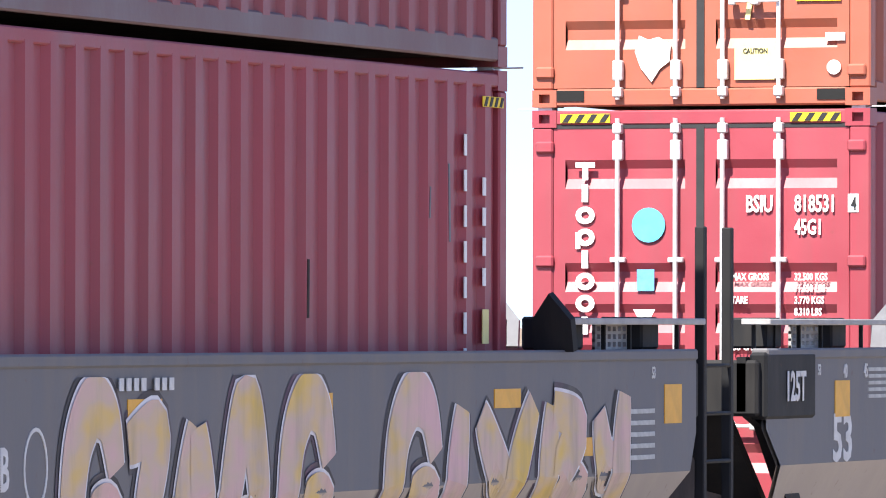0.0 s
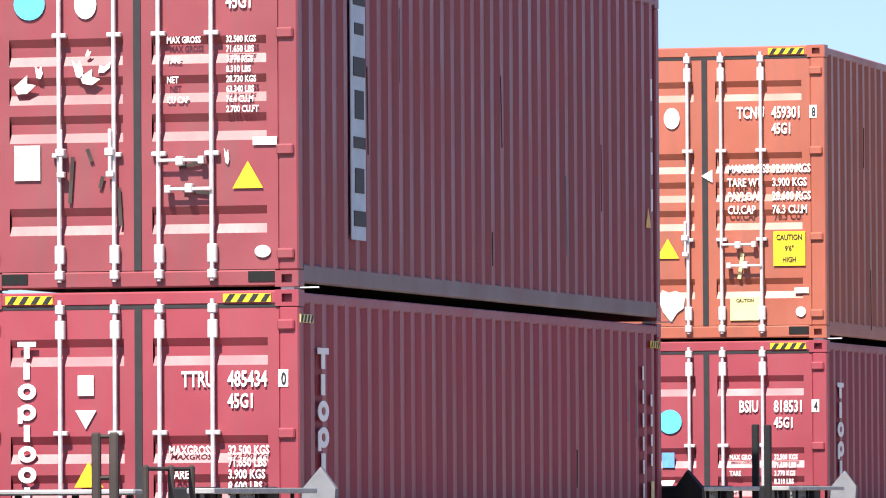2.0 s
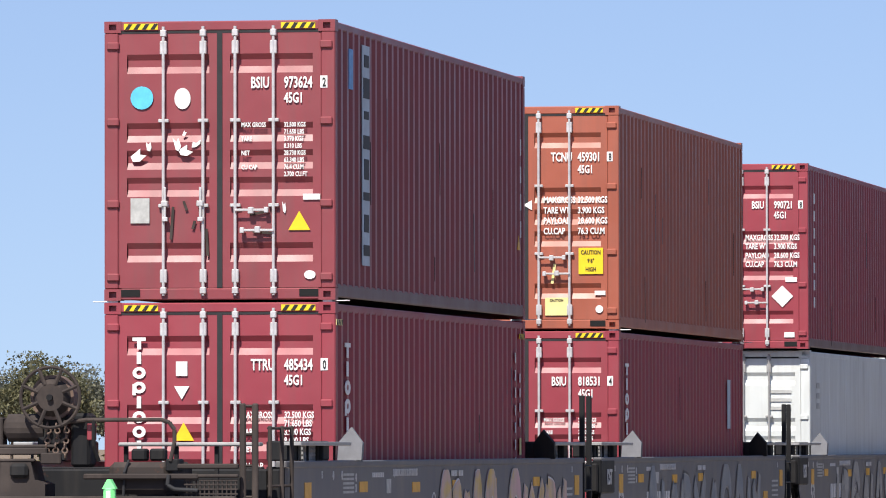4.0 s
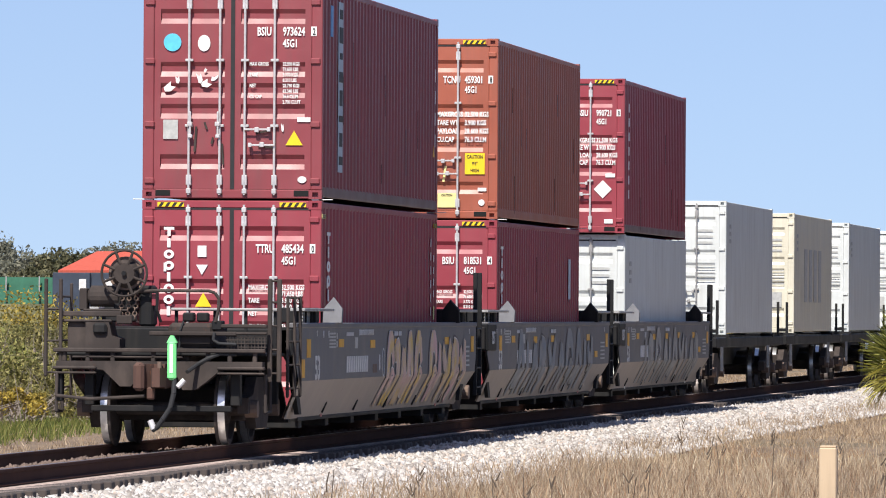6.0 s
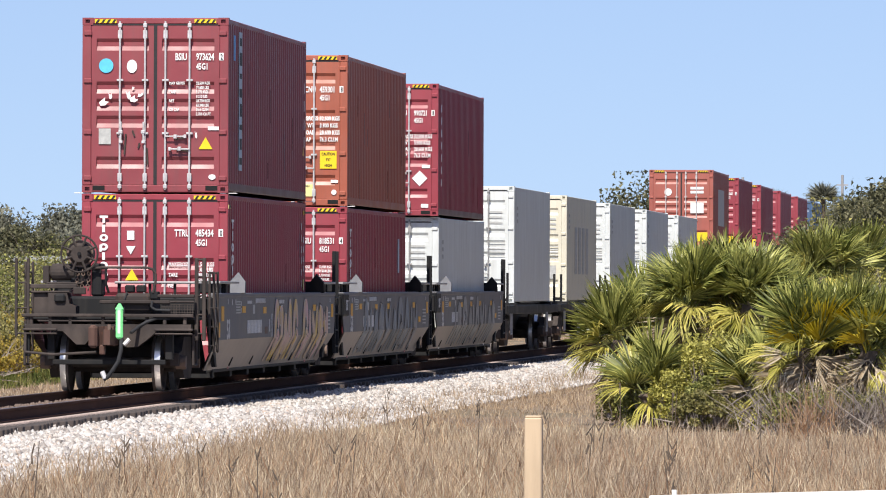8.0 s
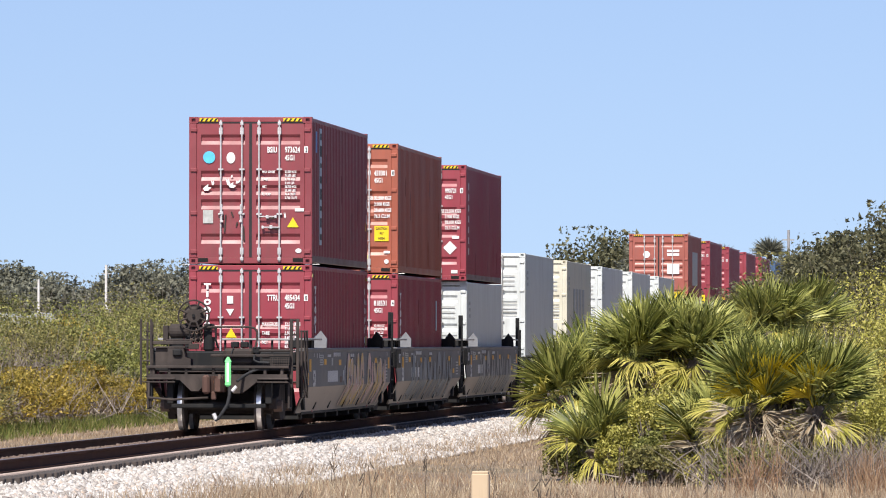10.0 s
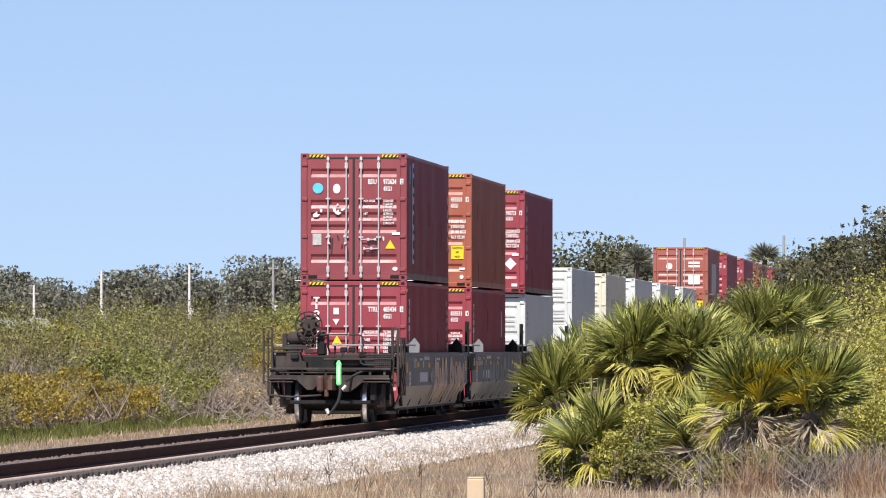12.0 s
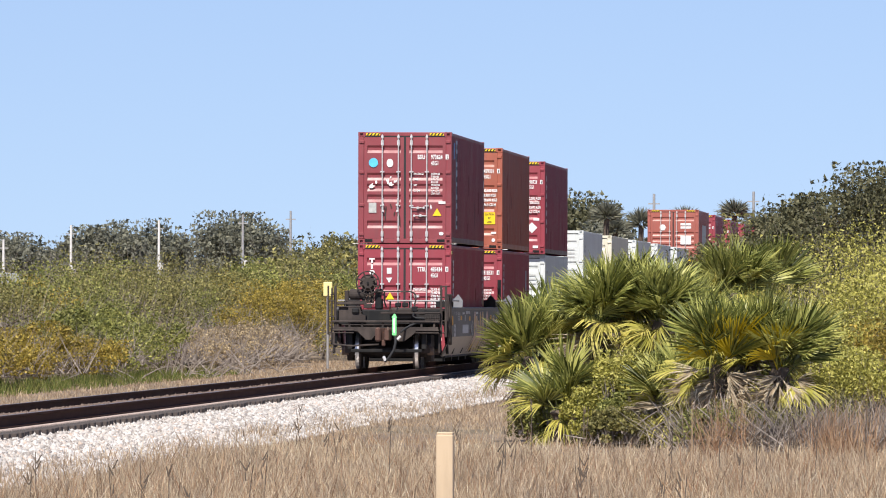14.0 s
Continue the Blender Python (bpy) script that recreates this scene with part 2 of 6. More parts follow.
def side_wave():
    """A corrugated side wall; its outer face looks to +x."""
    s, pitch, y = Shape(), 0.328, 0.15
    pts = []
    while y + pitch < CL - 0.15:
        for dy, dx in ((0.0, -0.036), (0.122, -0.036), (0.172, 0.0), (0.278, 0.0)):
            pts.append((dx, y + dy))
        y += pitch
    pts += [(-0.036, y), (-0.036, CL - 0.15)]
    n = len(pts)
    z0, z1 = 0.15, CH - 0.08
    s.add([(x, yy, z) for z in (z0, z1) for x, yy in pts], [(i, i + 1, n + i + 1, n + i) for i in range(n - 1)])
    s.add([(-0.06, 0.15, z0), (-0.06, CL - 0.15, z0), (-0.06, CL - 0.15, z1), (-0.06, 0.15, z1)], [(0, 1, 2, 3)])
    return s.mesh("side_panel")


def side_flat():
    """The smooth side of an insulated box: flat sheets with shallow seams."""
    s, pts, step = Shape(), [], (CL - 0.30) / 10
    for k in range(10):
        y = 0.15 + k * step
        pts += [(-0.012, y), (-0.004, y + 0.008), (-0.004, y + step - 0.016), (-0.012, y + step - 0.008)]
    n = len(pts)
    s.add([(x, yy, z) for z in (0.15, CH - 0.08) for x, yy in pts], [(i, i + 1, n + i + 1, n + i) for i in range(n - 1)])
    return s.mesh("side_panel")


def door_leaf():
    """One door, 1.04 m wide, from x = 0; ribs pressed inwards, its outer face looks to -y."""
    line = [(0.0, 0.13)]
    for d in sorted(RIBS, reverse=True):
        z = CH - d
        line += [(0.0, z - 0.11), (0.036, z - 0.04), (0.036, z + 0.03), (0.0, z + 0.09)]
    line += [(0.0, CH - 0.11)]
    s, n = Shape(), len(line)
    x0, x1 = 0.085, 0.955
    s.add([(x, y, z) for x in (x0, x1) for y, z in line], [(i, i + 1, n + i + 1, n + i) for i in range(n - 1)])
    for x in (x0, x1):
        for i in range(1, n - 1, 4):
            q = [(x, line[i + k][0], line[i + k][1]) for k in range(4)]
            s.add(q, [(0, 1, 2, 3)])
    s.box(0, x0, 0, 0.05, 0.13, CH - 0.11)
    s.box(x1, 1.04, 0, 0.05, 0.13, CH - 0.11)
    s.box(0, 1.04, 0.04, 0.06, 0.13, CH - 0.11)
    return s.mesh("door")


def casting():
    """A corner casting with its hole to the rear, x from 0 to 0.178."""
    s = Shape()
    for b in ((0, 0.05, 0, 0.12), (0.128, 0.178, 0, 0.12), (0.05, 0.128, 0, 0.03), (0.05, 0.128, 0.09, 0.12)):
        s.box(b[0], b[1], -0.004, 0.16, b[2], b[3])
    s.box(0.05, 0.128, 0.06, 0.16, 0.03, 0.09)
    return s.mesh("corner_casting")


def lock_bar():
    s = Shape().rod((0, 0, 0.05), (0, 0, CH - 0.06), 0.017, 8)
    for z in (0.10, CH - 0.13):
        s.box(-0.032, 0.032, -0.025, 0.045, z - 0.035, z + 0.035, 0.008)
    for z in (0.25, CH - 0.28):
        s.box(-0.036, 0.036, -0.012, 0.04, z - 0.07, z + 0.07, 0.008)
    for z in (0.98, 1.86):
        s.box(-0.055, 0.055, -0.006, 0.04, z - 0.018, z + 0.018, 0.006)
    return s.mesh("locking_bar")


def lever():
    s = Shape().box(-0.33, 0.0, -0.018, 0.0, -0.013, 0.013, 0.005)
    s.box(-0.19, -0.13, -0.025, 0.05, -0.04, 0.03, 0.008)
    s.box(-0.02, 0.025, -0.022, 0.03, -0.03, 0.03, 0.006)
    return s.mesh("door_handle")


def hazard():
    y = Shape().box(0, 0.36, -0.003, 0.003, 0, 0.062)
    k = Shape()
    for i in range(4):
        x = 0.012 + i * 0.09
        k.slab([(x, 0.003), (x + 0.042, 0.003), (x + 0.08, 0.059), (x + 0.038, 0.059)], "y", -0.006, -0.002)
    return y.mesh("hazard_label"), k.mesh("hazard_bar")


def roof_sheet():
    s = Shape().box(-1.18, 1.18, 0.05, CL - 0.05, CH - 0.09, CH - 0.055)
    for i in range(39):
        y = 0.35 + i * 0.3
        s.box(-1.10, 1.10, y, y + 0.1, CH - 0.055, CH - 0.035)
    return s.mesh("roof")


C_SIDE, C_DOOR, C_CAST, C_BAR, C_LEVER, C_ROOF = side_wave(), door_leaf(), casting(), lock_bar(), lever(), roof_sheet()
C_FLAT = side_flat()
C_YEL, C_BLK = hazard()
C_POST = Shape().box(0, 0.15, 0.0, 0.13, 0.12, CH - 0.12, 0.012).mesh("corner_post")
C_TOPRAIL = Shape().box(0, 0.06, 0.15, CL - 0.15, CH - 0.10, CH - 0.02, 0.01).mesh("top_rail")
C_LOWRAIL = Shape().box(-0.004, 0.06, 0.15, CL - 0.15, 0.03, 0.17, 0.012).mesh("bottom_rail")
C_HEAD = Shape().box(-1.05, 1.05, 0.0, 0.12, CH - 0.105, CH - 0.004, 0.012).mesh("header")
C_SILL = Shape().box(-1.05, 1.05, 0.0, 0.12, 0.004, 0.125, 0.012).mesh("sill")
C_FRONT = Shape().box(-1.14, 1.14, CL - 0.09, CL - 0.02, 0.0, CH - 0.03).mesh("front_wall")
C_FLOOR = Shape().box(-1.16, 1.16, 0.12, CL - 0.1, 0.06, 0.14).mesh("container_floor")
C_SEALV = Shape().box(-0.028, 0.028, 0.004, 0.05, 0.13, CH - 0.11).mesh("door_seal")
C_SEALH = Shape().box(-1.06, 1.06, 0.008, 0.05, CH - 0.128, CH - 0.098).mesh("door_seal")
C_HINGE = Shape().box(0, 0.13, -0.028, 0.02, -0.04, 0.04, 0.012).mesh("hinge")
# dark plate in front of the sill, standing for a recess's shade
C_RECESS_SHADE = Shape().box(-0.1, 0.1, -0.006, 0.01, 0.04, 0.115).mesh("sill_recess")


C_LOCK = Shape().box(-0.05, 0.05, -0.06, 0.06, -0.002, 0.020).rod((0.0, -0.03, 0.011), (0.24, -0.07, 0.013), 0.006, 6).mesh("twist_lock")


def container(name, label, paint_mat, bar_mat=None, detail=True, group="containers", locks=False):
    """A 40 ft high-cube box. Its origin is at the middle of the doors' lower edge; it reaches along +y."""
    bar_mat = bar_mat or M_GALV
    box = thing(name, label, "container", group=group)
    for sx in (-1, 1):
        part("side_panel", C_FLAT if paint_mat in (M_WHITE, M_CREAM) else C_SIDE, paint_mat, box, at=(sx * CW / 2, 0 if sx > 0 else CL, 0), turn=(0, 0, 0 if sx > 0 else 180))
        part("top_rail", C_TOPRAIL, paint_mat, box, at=(CW / 2 - 0.062 if sx > 0 else -CW / 2 + 0.002, 0, 0))
        part("bottom_rail", C_LOWRAIL, M_SILL if paint_mat in (M_RED, M_CRIMSON) else paint_mat, box, at=(CW / 2 - 0.062 if sx > 0 else -CW / 2 + 0.002, 0, 0))
        for y, ry in ((0, 0), (CL, 180)):
            part("corner_post", C_POST, paint_mat, box, at=((CW / 2 - 0.15 if sx > 0 else -CW / 2) + (0.15 if ry else 0), y, 0), turn=(0, 0, ry))
            for z in (0.0, CH - 0.12):
                part("corner_casting", C_CAST, paint_mat, box, at=((CW / 2 - 0.178 if sx > 0 else -CW / 2) + (0.178 if ry else 0), y, z), turn=(0, 0, ry))
    part("header", C_HEAD, paint_mat, box)
    part("sill", C_SILL, paint_mat, box)
    part("front_wall", C_FRONT, paint_mat, box)
    part("container_floor", C_FLOOR, M_FRAME, box)
    part("roof", C_ROOF, paint_mat, box)
    part("door_seal", C_SEALV, M_SEAL, box, "dark rubber seal")
    part("door_seal", C_SEALH, M_SEAL, box)
    for x0 in (-1.065, 0.025):
        leaf = part("door", C_DOOR, paint_mat, box, at=(x0, 0.012, 0))
        if not detail:
            continue
        for bx in ((0.478, 0.897) if x0 < 0 else (0.146, 0.549)):
            part("locking_bar", C_BAR, bar_mat, leaf, "galvanised steel bar", at=(bx, -0.045, 0))
    if detail:
        for z in (0.72, 0.93):
            part("door_handle", C_LEVER, bar_mat, box, "galvanised steel lever", at=(0.50 if z > 0.8 else 0.25, -0.055, z), turn=(0, 0 if z > 0.8 else 180, 0))
        for bx in (-0.565, -0.19):
            part("door_handle", C_LEVER, bar_mat, box, "galvanised steel lever", at=(bx, -0.055, 0.84), turn=(0, 90, 0))
        for z in (0.24, 1.0, 1.85, 2.64):
            for x in (-1.19, 1.06):
                part("hinge", C_HINGE, paint_mat, box, at=(x, 0, z))
        for x in (-0.94, 0.94):
            part("sill_recess", C_RECESS_SHADE, M_RECESS_SHADE, box, at=(x, -0.002, 0))
        for x, y in ((-1.13, 0.08), (1.13, 0.08), (1.13, CL - 0.08)) if locks else ():
            part("twist_lock", C_LOCK, M_GALV, box, "twist lock with thin handle", at=(x, y, CH), turn=(0, 0, 180 if x < 0 else 0))
        for x in () if paint_mat in (M_WHITE, M_CREAM) else (-1.01, 0.65):
            part("hazard_label", C_YEL, M_YELLOW, box, "yellow and black height marking", at=(x, -0.006, CH - 0.088))
            part("hazard_bar", C_BLK, M_INK, box, at=(x, -0.006, CH - 0.088))
    return box


def word(box, text, x, z, h, mat=None, squeeze=0.62, align="LEFT", y=-0.004):
    return part("lettering", lettering(text, h, squeeze, align), mat or M_LETTER, box, at=(x, y, z))


def sticker(box, name, shape, mat, x, z, y=-0.002, turn=0):
    return part(name, shape, mat, box, at=(x, y, z), turn=(0, turn, 0))


def triangle(w):
    return Shape().slab([(-w / 2, -w * 0.43), (w / 2, -w * 0.43), (0, w * 0.43)], "y", -0.003, 0.003)


def number_block(box, owner, digits, check, z=2.195):
    word(box, owner, 0.33, z, 0.115)
    word(box, digits, 0.68, z, 0.115)
    sticker(box, "check_digit_frame", plate(0.075, 0.125), M_LETTER, 1.10, z + 0.057)
    word(box, check, 1.085, z + 0.01, 0.09, M_INK, y=-0.009)
    word(box, "45G1", 0.68, z - 0.155, 0.105)


def weight_block(box, rows, z, step, h, numbers=""):
    for i, (a, b) in enumerate(rows):
        if a:
            word(box, a, 0.23, z - i * step, h, squeeze=0.7)
        word(box, b, 0.68, z - i * step, h, squeeze=0.7)


GROSS = [("MAX GROSS", "32.500 KGS"), ("", "71.650 LBS"), ("TARE", "3.770 KGS"), ("", "8.310 LBS"),
         ("NET", "28.730 KGS"), ("", "63.340 LBS"), ("CU CAP", "76.4 CU.M"), ("", "2.700 CU.FT")]
PAYLOAD = [("MAXGROSS", "32.500 KGS"), ("TARE WT", "3.900 KGS"), ("PAYLOAD", "28.600 KGS"), ("CU.CAP", "76.3 CU.M")]


def blob_letters(box, x, z0, z1, n, w, face="rear", y0=0.9):
    """A brand's upright lettering, as plain rounded shapes."""
    step = (z0 - z1) / n
    for i in range(n):
        z = z0 - (i + 0.5) * step
        s = Shape()
        k = (0, 2, 1, 3, 2, 1, 1, 2)[i % 8]
        hw, hh = w / 2, step * 0.40
        if k in (0, 2):
            s.slab([(-hw * 0.3, -hh), (hw * 0.3, -hh), (hw * 0.3, hh * 0.4), (hw, hh * 0.4), (hw, hh), (-hw, hh), (-hw, hh * 0.4), (-hw * 0.3, hh * 0.4)] if k == 0 else
                   [(-hw * 0.35, -hh), (hw * 0.3, -hh), (hw * 0.3, hh), (-hw * 0.35, hh)], "y", -0.004, 0.004)
        else:
            m = 14
            loop = [(q * hw * math.cos(2 * math.pi * j / m), y, q * hh * math.sin(2 * math.pi * j / m)) for q, y in ((1, 0.003), (1, -0.004), (0.42, -0.004), (0.42, 0.003)) for j in range(m)]
            s.add(loop, [(r * m + j, r * m + (j + 1) % m, (r + 1) * m + (j + 1) % m, (r + 1) * m + j) for r in range(3) for j in range(m)])
            if k == 3:
                s.slab([(-hw, -hh * 1.3), (-hw * 0.5, -hh * 1.3), (-hw * 0.5, hh * 0.6), (-hw, hh * 0.6)], "y", -0.0045, 0.002)
        if face == "rear":
            part("brand_mark", s, M_LETTER, box, at=(x, -0.002, z))
        else:
            part("brand_mark", s, M_LETTER, box, at=(CW / 2 + 0.003, y0, z), turn=(0, 0, 90))


def dent_marks(box, seed, n):
    """Scrapes and dark scuffs on the side that faces the camera."""
    rnd = random.Random(seed)
    for i in range(n):
        y, z, h = rnd.uniform(1.5, 11), rnd.uniform(0.4, 2.2), rnd.uniform(0.15, 0.7)
        part("scrape", plate(rnd.uniform(0.015, 0.04), h, 0.002), M_GUIDE if i % 3 == 0 else M_FRAME, box, at=(CW / 2 + 0.002, 0.15 + 0.328 * round(y / 0.328) + 0.205, z), turn=(0, rnd.uniform(-4, 4), 90))


def side_marks(box, y, z0, z1, n, w=0.05):
    """Rows of small white marks down the side, too small to read."""
    for i in range(n):
        part("side_marking", plate(w, (z1 - z0) / n * 0.6, 0.003), M_LETTER, box, at=(CW / 2 + 0.003, y, z0 + (i + 0.5) * (z1 - z0) / n), turn=(0, 0, 90))


stack = []          # (thing, metres ahead of the last doors, height of its base)
BASE_LOW, BASE_UP = 0.293, 3.210
UNIT = 19.78

c = container("container", "maroon steel container, doors sunlit, peeling stickers, stacked on another", M_RED)
number_block(c, "BSIU", "973624", "2")
weight_block(c, GROSS, 1.79, 0.073, 0.048)
sticker(c, "round_sticker", disc(0.12, 0.12), M_SKYBLUE, -0.82, 2.10)
sticker(c, "round_sticker", disc(0.085, 0.11), M_LETTER, -0.39, 2.09)
for sx, sz, w, h, a in ((-0.86, 1.50, 0.10, 0.15, 35), (-0.75, 1.60, 0.05, 0.1, -20), (-0.45, 1.62, 0.06, 0.15, -25), (-0.36, 1.55, 0.10, 0.12, 40), (-0.25, 1.62, 0.09, 0.06, -20), (-0.37, 1.73, 0.03, 0.06, 15), (0.68, 0.96, 0.03, 0.12, -12)):
    sticker(c, "torn_sticker", Shape().slab([(-w * 0.6, -h * 0.35), (-w * 0.1, -h * 0.55), (w * 0.5, -h * 0.25), (w * 0.7, h * 0.35), (w * 0.1, h * 0.15), (-w * 0.25, h * 0.5)], "y", -0.004, 0.004), M_LETTER, sx, sz, turn=a)
sticker(c, "square_label", plate(0.20, 0.26), M_LABEL_GREY, -0.84, 0.93)
sticker(c, "warning_triangle", triangle(0.23), M_YELLOW, 0.84, 0.82)
sticker(c, "small_label", plate(0.18, 0.06), M_LETTER, 0.97, 1.065)
sticker(c, "oval_label", disc(0.06, 0.045), M_LETTER, 0.95, 0.26)
part("brand_panel", plate(0.42, 2.32, 0.004), M_STRIP, c, "pale blue upright brand panel", at=(CW / 2 + 0.004, 1.7, 1.55), turn=(0, 0, 90))
for i, h in enumerate((0.16, 0.26, 0.12, 0.30, 0.2, 0.12, 0.3, 0.18)):
    part("brand_mark", plate(0.26 if i % 2 else 0.34, h * 0.72, 0.003), M_INK, c, at=(CW / 2 + 0.010, 1.72, 0.55 + i * 0.285), turn=(0, 0, 90))
part("blue_panel", plate(0.22, 0.42, 0.004), M_BLUELABEL, c, at=(CW / 2 + 0.004, 0.85, 2.42), turn=(0, 0, 90))
for sx, sz, h, a in ((-0.50, 0.80, 0.34, 4), (-0.36, 0.98, 0.10, -20), (-0.27, 0.78, 0.09, 15), (0.42, 0.90, 0.20, 80), (0.46, 0.70, 0.22, 96), (-0.13, 0.60, 0.28, -3)):
    sticker(c, "scuff", plate(0.028, h, 0.002), M_FRAME, sx, sz, y=-0.012, turn=a)
dent_marks(c, 1, 6)
side_marks(c, 11.85, 0.9, 2.2, 4)
part("warning_label", triangle(0.2), M_AMBER, c, at=(CW / 2 + 0.004, 11.7, 0.9), turn=(0, 0, 90))
stack.append((c, 0.0, BASE_UP))

c = container("container", "crimson steel container sitting in the rear railcar's well", M_CRIMSON, locks=True)
number_block(c, "TTRU", "485434", "0")
weight_block(c, [("MAXGROSS", "32.500 KGS"), ("", "71.650 LBS"), ("TARE", "3.900 KGS"), ("", "8.600 LBS"), ("NET", "28.600 KGS"), ("", "63.050 LBS"), ("CU.CAP", "76.3 CU.M")], 1.70, 0.088, 0.066)
blob_letters(c, -0.85, 2.55, 1.33, 8, 0.14)
sticker(c, "square_label", plate(0.12, 0.15), M_LETTER, -0.40, 2.21)
sticker(c, "white_triangle", triangle(0.16), M_LETTER, -0.40, 1.96, turn=180)
sticker(c, "warning_triangle", triangle(0.22), M_YELLOW, -0.38, 1.56)
blob_letters(c, 0, 2.50, 0.95, 8, 0.30, "side", 0.66)
part("hazard_label", C_YEL, M_PALE, c, at=(CW / 2 + 0.004, 0.02, CH - 0.24), turn=(0, 0, 90))
part("hazard_bar", C_BLK, M_INK, c, at=(CW / 2 + 0.004, 0.02, CH - 0.24), turn=(0, 0, 90))
side_marks(c, 11.45, 0.7, 2.55, 9, 0.04)
side_marks(c, 11.78, 1.6, 2.3, 4, 0.05)
part("yellow_label", plate(0.10, 0.2, 0.004), M_PALE, c, at=(CW / 2 + 0.004, 11.8, 1.4), turn=(0, 0, 90))
part("hazard_label", C_YEL, M_YELLOW, c, at=(CW / 2 + 0.004, 11.75, CH - 0.22), turn=(0, 0, 90))
part("hazard_bar", C_BLK, M_INK, c, at=(CW / 2 + 0.004, 11.75, CH - 0.22), turn=(0, 0, 90))
dent_marks(c, 2, 4)
stack.append((c, 0.0, BASE_LOW))

c = container("container", "orange steel container with yellow caution sign on its doors", M_ORANGE)
number_block(c, "TCNU", "459301", "8", 2.18)
weight_block(c, PAYLOAD, 1.64, 0.135, 0.082)
sticker(c, "caution_sign", plate(0.32, 0.34), M_YELLOW, 0.85, 0.885)
for txt, z in (("CAUTION", 0.97), ("9'6\"", 0.86), ("HIGH", 0.75)):
    word(c, txt, 0.85, z, 0.055, M_INK, 0.75, "CENTER", -0.009)
sticker(c, "caution_label", plate(0.30, 0.23), M_PALE, 0.40, 0.295)
word(c, "CAUTION", 0.40, 0.36, 0.035, M_INK, 0.8, "CENTER", -0.009)
sticker(c, "warning_triangle", triangle(0.23), M_YELLOW, -0.38, 0.90)
sticker(c, "round_sticker", disc(0.08, 0.105), M_LETTER, -0.33, 2.19)
sticker(c, "round_sticker", disc(0.05, 0.05), M_LETTER, 0.96, 0.26)
sticker(c, "peeled_sticker", Shape().slab([(-0.12, 0.02), (-0.08, -0.09), (0.0, -0.19), (0.06, -0.10), (0.13, -0.05), (0.14, 0.07), (0.05, 0.12), (-0.02, 0.10), (-0.09, 0.13)], "y", -0.004, 0.004), M_LETTER, -0.35, 0.36)
sticker(c, "square_label", plate(0.2, 0.26), M_LABEL_GREY, -0.86, 1.0)
sticker(c, "upright_label", plate(0.10, 0.36), M_LETTER, -0.66, 0.98)
sticker(c, "small_label", plate(0.14, 0.055), M_LETTER, 0.97, 0.47)
sticker(c, "torn_sticker", triangle(0.13), M_LETTER, 0.05, 1.63, turn=30)
sticker(c, "seal_tag", plate(0.035, 0.26), M_PALE, 0.36, 0.72, turn=8)
dent_marks(c, 3, 7)
stack.append((c, UNIT, BASE_UP))

c = container("container", "crimson steel container in the middle well with blue disc sticker", M_CRIMSON, locks=True)
number_block(c, "BSIU", "818531", "4", 2.19)
weight_block(c, GROSS, 1.72, 0.08, 0.05)
blob_letters(c, -0.83, 2.55, 1.33, 8, 0.14)
sticker(c, "round_sticker", disc(0.12, 0.12), M_SKYBLUE, -0.37, 2.10)
sticker(c, "square_label", plate(0.125, 0.15), M_BLUELABEL, -0.39, 1.72)
sticker(c, "white_triangle", triangle(0.16), M_LETTER, -0.40, 1.45, turn=180)
blob_letters(c, 0, 2.50, 0.95, 8, 0.30, "side", 0.66)
part("blue_panel", plate(0.3, 0.7, 0.004), M_STRIP, c, at=(CW / 2 + 0.004, 10.6, 2.0), turn=(0, 0, 90))
dent_marks(c, 4, 4)
stack.append((c, UNIT, BASE_LOW))

c = container("container", "dark crimson steel container with white diamond sticker on its doors", M_CRIMSON)
number_block(c, "BSIU", "990721", "8")
weight_block(c, PAYLOAD, 1.70, 0.14, 0.085)
sticker(c, "diamond_label", plate(0.24, 0.24), M_LETTER, 0.81, 0.82, turn=45)
sticker(c, "small_label", plate(0.18, 0.07), M_LETTER, 0.95, 1.08)
sticker(c, "small_label", plate(0.16, 0.08), M_LETTER, 0.92, 0.22)
sticker(c, "round_sticker", disc(0.1, 0.1), M_SKYBLUE, -0.5, 2.1)
side_marks(c, 0.75, 0.6, 2.5, 7, 0.16)
dent_marks(c, 5, 6)
stack.append((c, 2 * UNIT + 0.2, BASE_UP))


def white_box(paint_mat, label, y, z, seed):
    b = container("container", label, paint_mat, M_ALU, group="pale containers")
    rnd = random.Random(seed)
    for i in range(3):
        part("lettering_bar", plate(0.34, 0.05), M_LABEL_GREY, b, at=(0.75, -0.002, 2.25 - i * 0.13))
    for i in range(5):
        part("lettering_bar", plate(0.40, 0.03), M_LABEL_GREY, b, at=(0.78, -0.002, 1.5 - i * 0.08))
    sticker(b, "square_label", plate(0.28, 0.36), M_LABEL_GREY, 0.78 if seed % 2 else -0.55, 0.8)
    if seed % 3 == 1:
        sticker(b, "orange_label", plate(0.24, 0.24), M_AMBER, -0.85, 0.95)
    for i in range(3):
        part("side_marking", plate(0.35, 0.09, 0.003), M_LABEL_GREY, b, at=(CW / 2 + 0.003, 1.0, 2.35 - i * 0.16), turn=(0, 0, 90))
    return b, y, z


